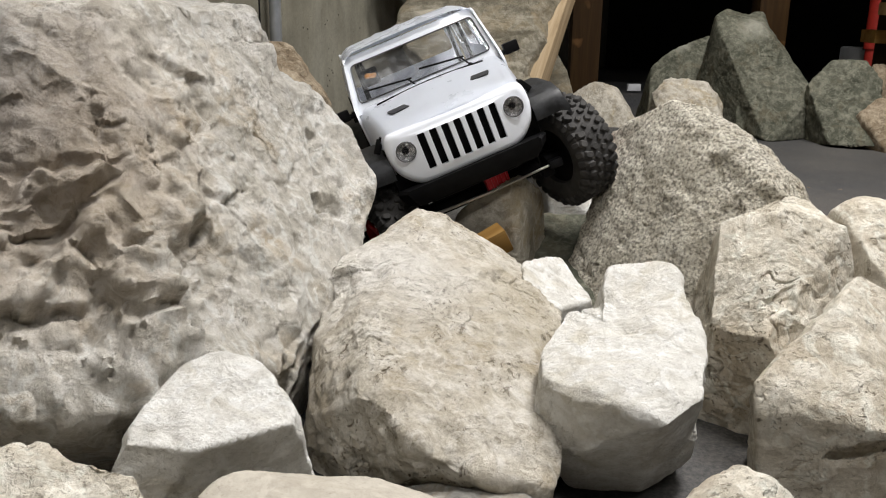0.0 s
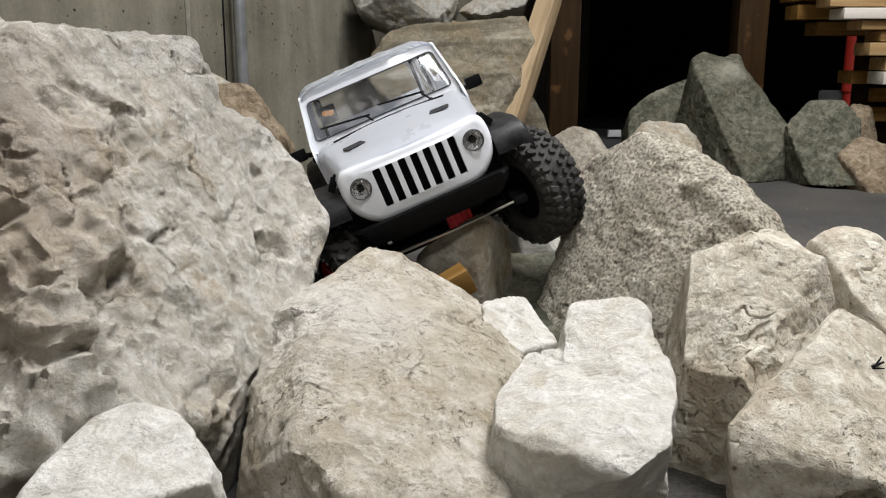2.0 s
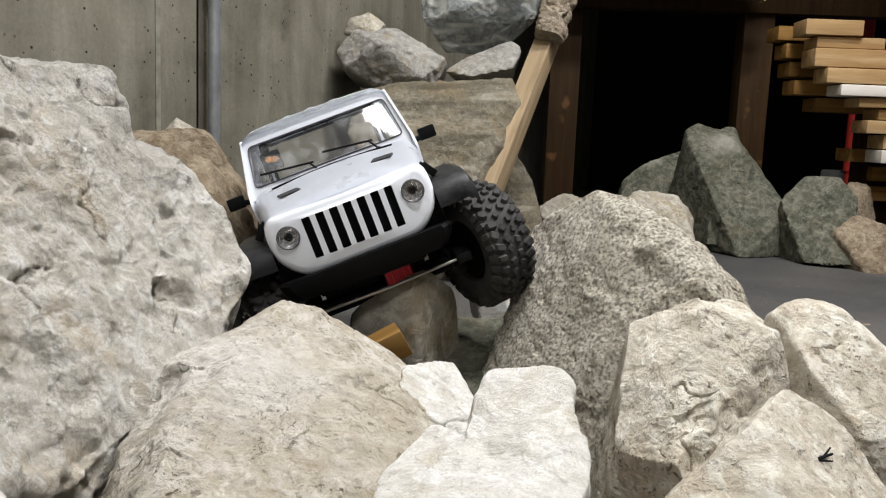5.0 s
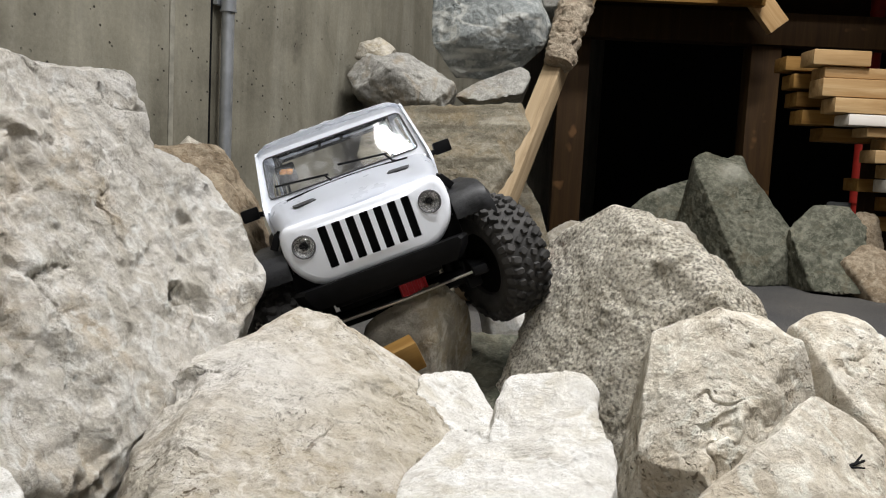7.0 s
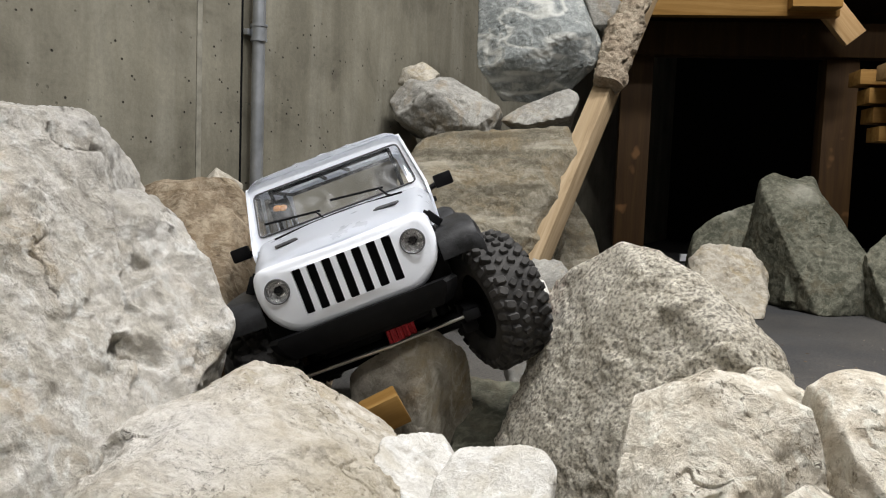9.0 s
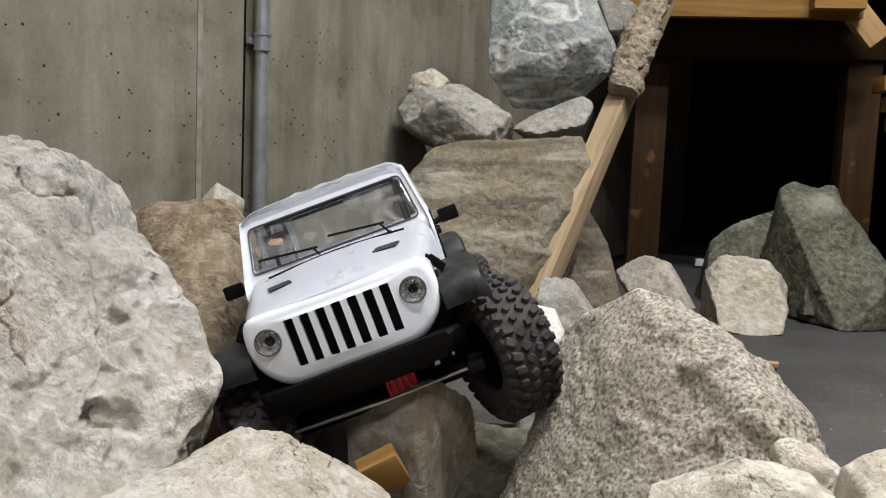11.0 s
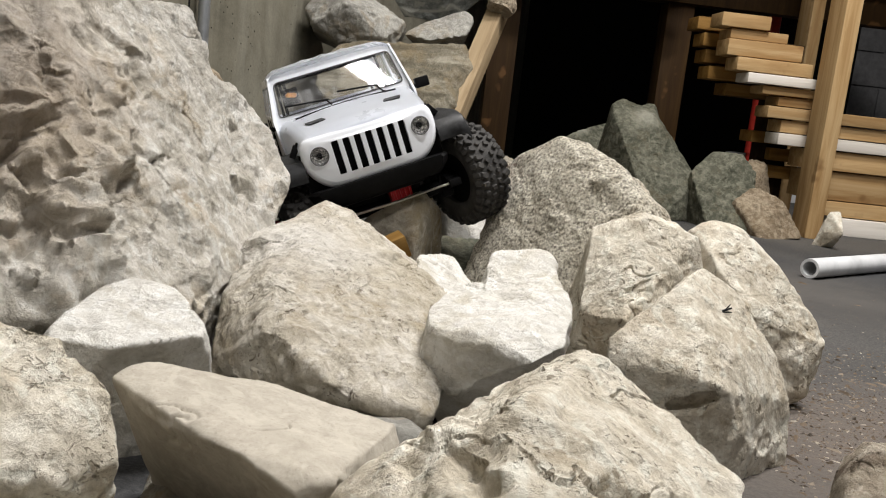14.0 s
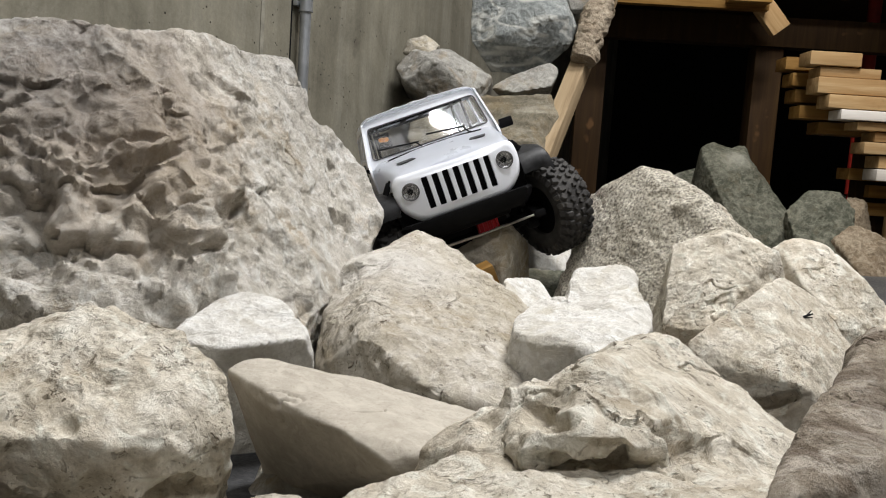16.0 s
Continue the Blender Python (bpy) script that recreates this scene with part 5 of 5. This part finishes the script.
for x0, x1, low, top, y, mat, label in (
        (0.885, 1.021, 0.563, 0.600, 2.26, PINE, "short pine board in the lumber stack"),
        (0.918, 1.079, 0.534, 0.561, 2.27, PINE, "short pine board in the lumber stack"),
        (0.909, 1.118, 0.488, 0.532, 2.25, PINE, "thick pine board in the lumber stack"),
        (0.938, 1.148, 0.450, 0.486, 2.24, PINE, "short pine board in the lumber stack"),
        (0.972, 1.165, 0.421, 0.448, 2.235, WHITEWOOD, "white-painted board in the lumber stack"),
        (1.024, 1.187, 0.396, 0.419, 2.25, PINE, "pine board in the lumber stack"),
        (1.077, 1.200, 0.368, 0.394, 2.26, PINE, "pine board in the lumber stack"),
        (1.044, 1.390, 0.334, 0.366, 2.24, PINE, "knotty pine board in the lumber stack"),
        (1.091, 2.0, 0.298, 0.332, 2.25, PINE, "long pine board in the lumber stack"),
        (1.085, 2.0, 0.264, 0.296, 2.24, WHITEWOOD, "long weathered grey board in the lumber stack"),
        (1.169, 2.0, 0.208, 0.262, 2.25, PINE, "long pine plank in the lumber stack"),
        (1.186, 2.0, 0.126, 0.206, 2.26, PINE, "long pine plank in the lumber stack"),
        (1.250, 2.0, 0.082, 0.124, 2.25, PINE, "long pine board in the lumber stack"),
        (1.290, 2.0, FLOOR, 0.080, 2.24, WHITEWOOD, "white-painted board at the foot of the lumber stack"),
        # Amber in place of pine: shade at the stack's back put into the colour.
        (0.860, 1.000, 0.560, 0.596, 2.38, AMBER, "board at the back of the lumber stack, browned for its shade"),
        (0.880, 1.100, 0.515, 0.552, 2.37, AMBER, "board at the back of the lumber stack, browned for its shade"),
        (0.895, 1.120, 0.470, 0.508, 2.38, AMBER, "board at the back of the lumber stack, browned for its shade"),
        (0.905, 1.150, 0.425, 0.462, 2.36, AMBER, "board at the back of the lumber stack, browned for its shade"),
        (0.965, 1.180, 0.385, 0.420, 2.37, AMBER, "board at the back of the lumber stack, browned for its shade"),
        (1.060, 1.400, 0.262, 0.296, 2.36, AMBER, "board at the back of the lumber stack, browned for its shade"),
        (1.125, 1.500, 0.215, 0.252, 2.37, AMBER, "board at the back of the lumber stack, browned for its shade"),
        (1.120, 1.500, 0.165, 0.202, 2.36, AMBER, "board at the back of the lumber stack, browned for its shade")):
    lumber(x0, x1, (low + top) / 2, top - low - 0.001, mat, label, y)
board((1.10, 2.40, FLOOR), (1.19, 2.45, 0.55), DECKWOOD_SHADED, "timber bearer carrying the stacked boards, darkened for shade", "timber_bearer")
board((1.139, 2.10, FLOOR), (1.182, 2.19, 2.2), PINE_UP, "upright pine stud standing on the floor", "timber_stud", group="upright studs")
board((1.285, 2.60, FLOOR), (1.325, 2.69, 2.2), PINE_UP, "upright pine stud behind the stacked boards", "timber_stud", group="upright studs")


def red_post():
    base = new("steel_post")
    base.location = (1.425, 3.2, FLOOR)
    tagged(base, "red painted steel post with a square foot", "post")
    part("shaft", rod(bmesh.new(), (0, 0, 0.0), (0, 0, 2.4), 0.024, 20), REDPAINT, base)
    part("sleeve", rod(bmesh.new(), (0, 0, 0.18), (0, 0, 0.42), 0.031, 20), REDPAINT, base)
    part("foot", box(bmesh.new(), (-0.06, -0.06, 0), (0.06, 0.06, 0.012), 0.003), REDPAINT, base)


red_post()
# Stand-in block, added for a pale bright area beyond the red post.
board((1.47, 3.25, FLOOR), (1.78, 3.6, 0.20), PVC, "pale grey block added for the bright area by the red post", "box", bevel=0.01)

# courses of the far block wall
bm = bmesh.new()
for row in range(7):
    for k in range(8):
        x = 1.65 + 0.41 * k + (0.205 if row % 2 else 0)
        box(bm, (x, 4.985, FLOOR + row * 0.2 + 0.006), (x + 0.398, 5.0, FLOOR + row * 0.2 + 0.194), 0.004)
tagged(part("block_courses", bm, BLOCK, bpy.data.objects["wall_blocks"]), kind="stuff")

# plastic pipe on the floor
bm = bmesh.new()
lathe(bm, [(0.0, 0.0135), (0.0, 0.0185), (0.004, 0.019), (1.3, 0.019), (1.3, 0.0135), (0.0, 0.0135)], 28)
thing("plastic_pipe", bm, PVC, "white plastic pipe lying on the floor", "pipe", pose(0.838, 1.46, FLOOR + 0.019, 0, 0, 36))

# small things among the rocks
def offcut(name, label, c, size, turn, mat):
    bm = box(bmesh.new(), [-v / 2 for v in size], [v / 2 for v in size], min(size) * 0.08)
    for v in bm.verts:
        v.co += Vector((noise.noise(v.co * 40), noise.noise(v.co * 40 + Vector((5, 0, 0))), 0)) * min(size) * 0.2
    thing(name, bm, mat, label, "wood", pose(*c, *turn))


offcut("wood_offcut", "ochre wood offcut lying below the truck", (0.048, 0.852, 0.118), (0.032, 0.018, 0.028), (12, -24, 20), AMBER)
offcut("wood_block", "reddish brown wood block behind the boulder", (-0.125, 1.03, 0.10), (0.11, 0.06, 0.05), (0, 5, 20), DECKWOOD_SHADED)
offcut("wood_chip", "flat wood chip on the floor", (0.40, 1.72, FLOOR + 0.012), (0.05, 0.03, 0.012), (0, 0, 20), PINE)
offcut("wood_strip", "thin wood strip on the floor", (0.47, 1.75, FLOOR + 0.006), (0.12, 0.02, 0.008), (0, 0, -12), PINE)
offcut("white_tag", "small white tag lying under the platform", (0.612, 3.3, FLOOR + 0.02), (0.05, 0.02, 0.025), (0, 0, 10), PVC)

bm = bmesh.new()
for a, b, r in (((-0.009, 0, 0), (-0.002, 0.001, 0.001), 0.0007), ((-0.002, 0.001, 0.001), (0.009, 0.000, 0.0025), 0.0009), ((0.001, 0.001, 0.001), (0.006, -0.004, 0.003), 0.0006), ((-0.005, 0, 0), (-0.010, 0.003, 0.003), 0.0006), ((0.004, 0, 0.002), (0.010, 0.003, 0.003), 0.0006), ((-0.003, 0, 0), (-0.007, -0.003, 0.001), 0.0005)):
    rod(bm, a, b, r, 7, r * 0.6)
thing("twig", bm, BLACK, "small dark twig lying on a pale rock", "twig", pose(0.307, 0.5596, 0.1432, 20, -15, 15) @ Matrix.Scale(1.25, 4))

# crumbs, splinters and bark scattered over the floor
def crumb_material():
    m, n, l, b = material("crumbs", 0.9)
    k = n.new("ShaderNodeNewGeometry").outputs["Random Per Island"]
    l.new(ramp(n, l, k, [(0.0, (0.035, 0.028, 0.022)), (0.3, (0.12, 0.085, 0.055)), (0.6, (0.17, 0.13, 0.095)), (0.85, (0.28, 0.235, 0.18)), (1.0, (0.48, 0.43, 0.36))]), b.inputs["Base Color"])
    return m


rng = np.random.RandomState(12)
verts, faces = [], []
for i in range(30000):
    x, y = (rng.uniform(0.34, 1.6), rng.uniform(0.15, 2.1)) if i % 2 else (rng.uniform(0.36, 0.75), rng.uniform(0.25, 0.95))
    near = math.exp(-((x - 0.50) ** 2 / 0.03 + (y - 0.55) ** 2 / 0.09)) + 0.35 * math.exp(-((x - 0.55) ** 2 / 0.06 + (y - 1.2) ** 2 / 0.2))
    if rng.rand() > 0.02 + 0.9 * near:
        continue
    s, t = rng.uniform(0.0005, 0.0015) * (2.2 if rng.rand() < 0.05 else 1), rng.uniform(0, 6.3)
    long_ = 2.8 if rng.rand() < 0.15 else 1.0
    k = len(verts)
    for a, b, c in ((1, 0.4, 0), (-0.8, 0.6, 0), (-0.9, -0.5, 0), (0.7, -0.7, 0), (0.5, 0.1, 0.8), (-0.4, 0.0, 0.7)):
        a, b = a * (1 + 0.5 * rng.rand()) * long_, b * (1 + 0.5 * rng.rand())
        verts.append((x + s * (a * math.cos(t) - b * math.sin(t)), y + s * (a * math.sin(t) + b * math.cos(t)), FLOOR - 0.0003 + c * s * (0.7 + 0.6 * rng.rand())))
    faces += [(k, k + 1, k + 5, k + 4), (k + 1, k + 2, k + 5), (k + 2, k + 3, k + 4, k + 5), (k + 3, k, k + 4)]
me = bpy.data.meshes.new("floor_crumbs")
me.from_pydata(verts, [], faces)
me.materials.append(crumb_material())
tagged(new("floor_crumbs", me), "stone crumbs and wood chips scattered on the floor", "debris", kind="stuff")
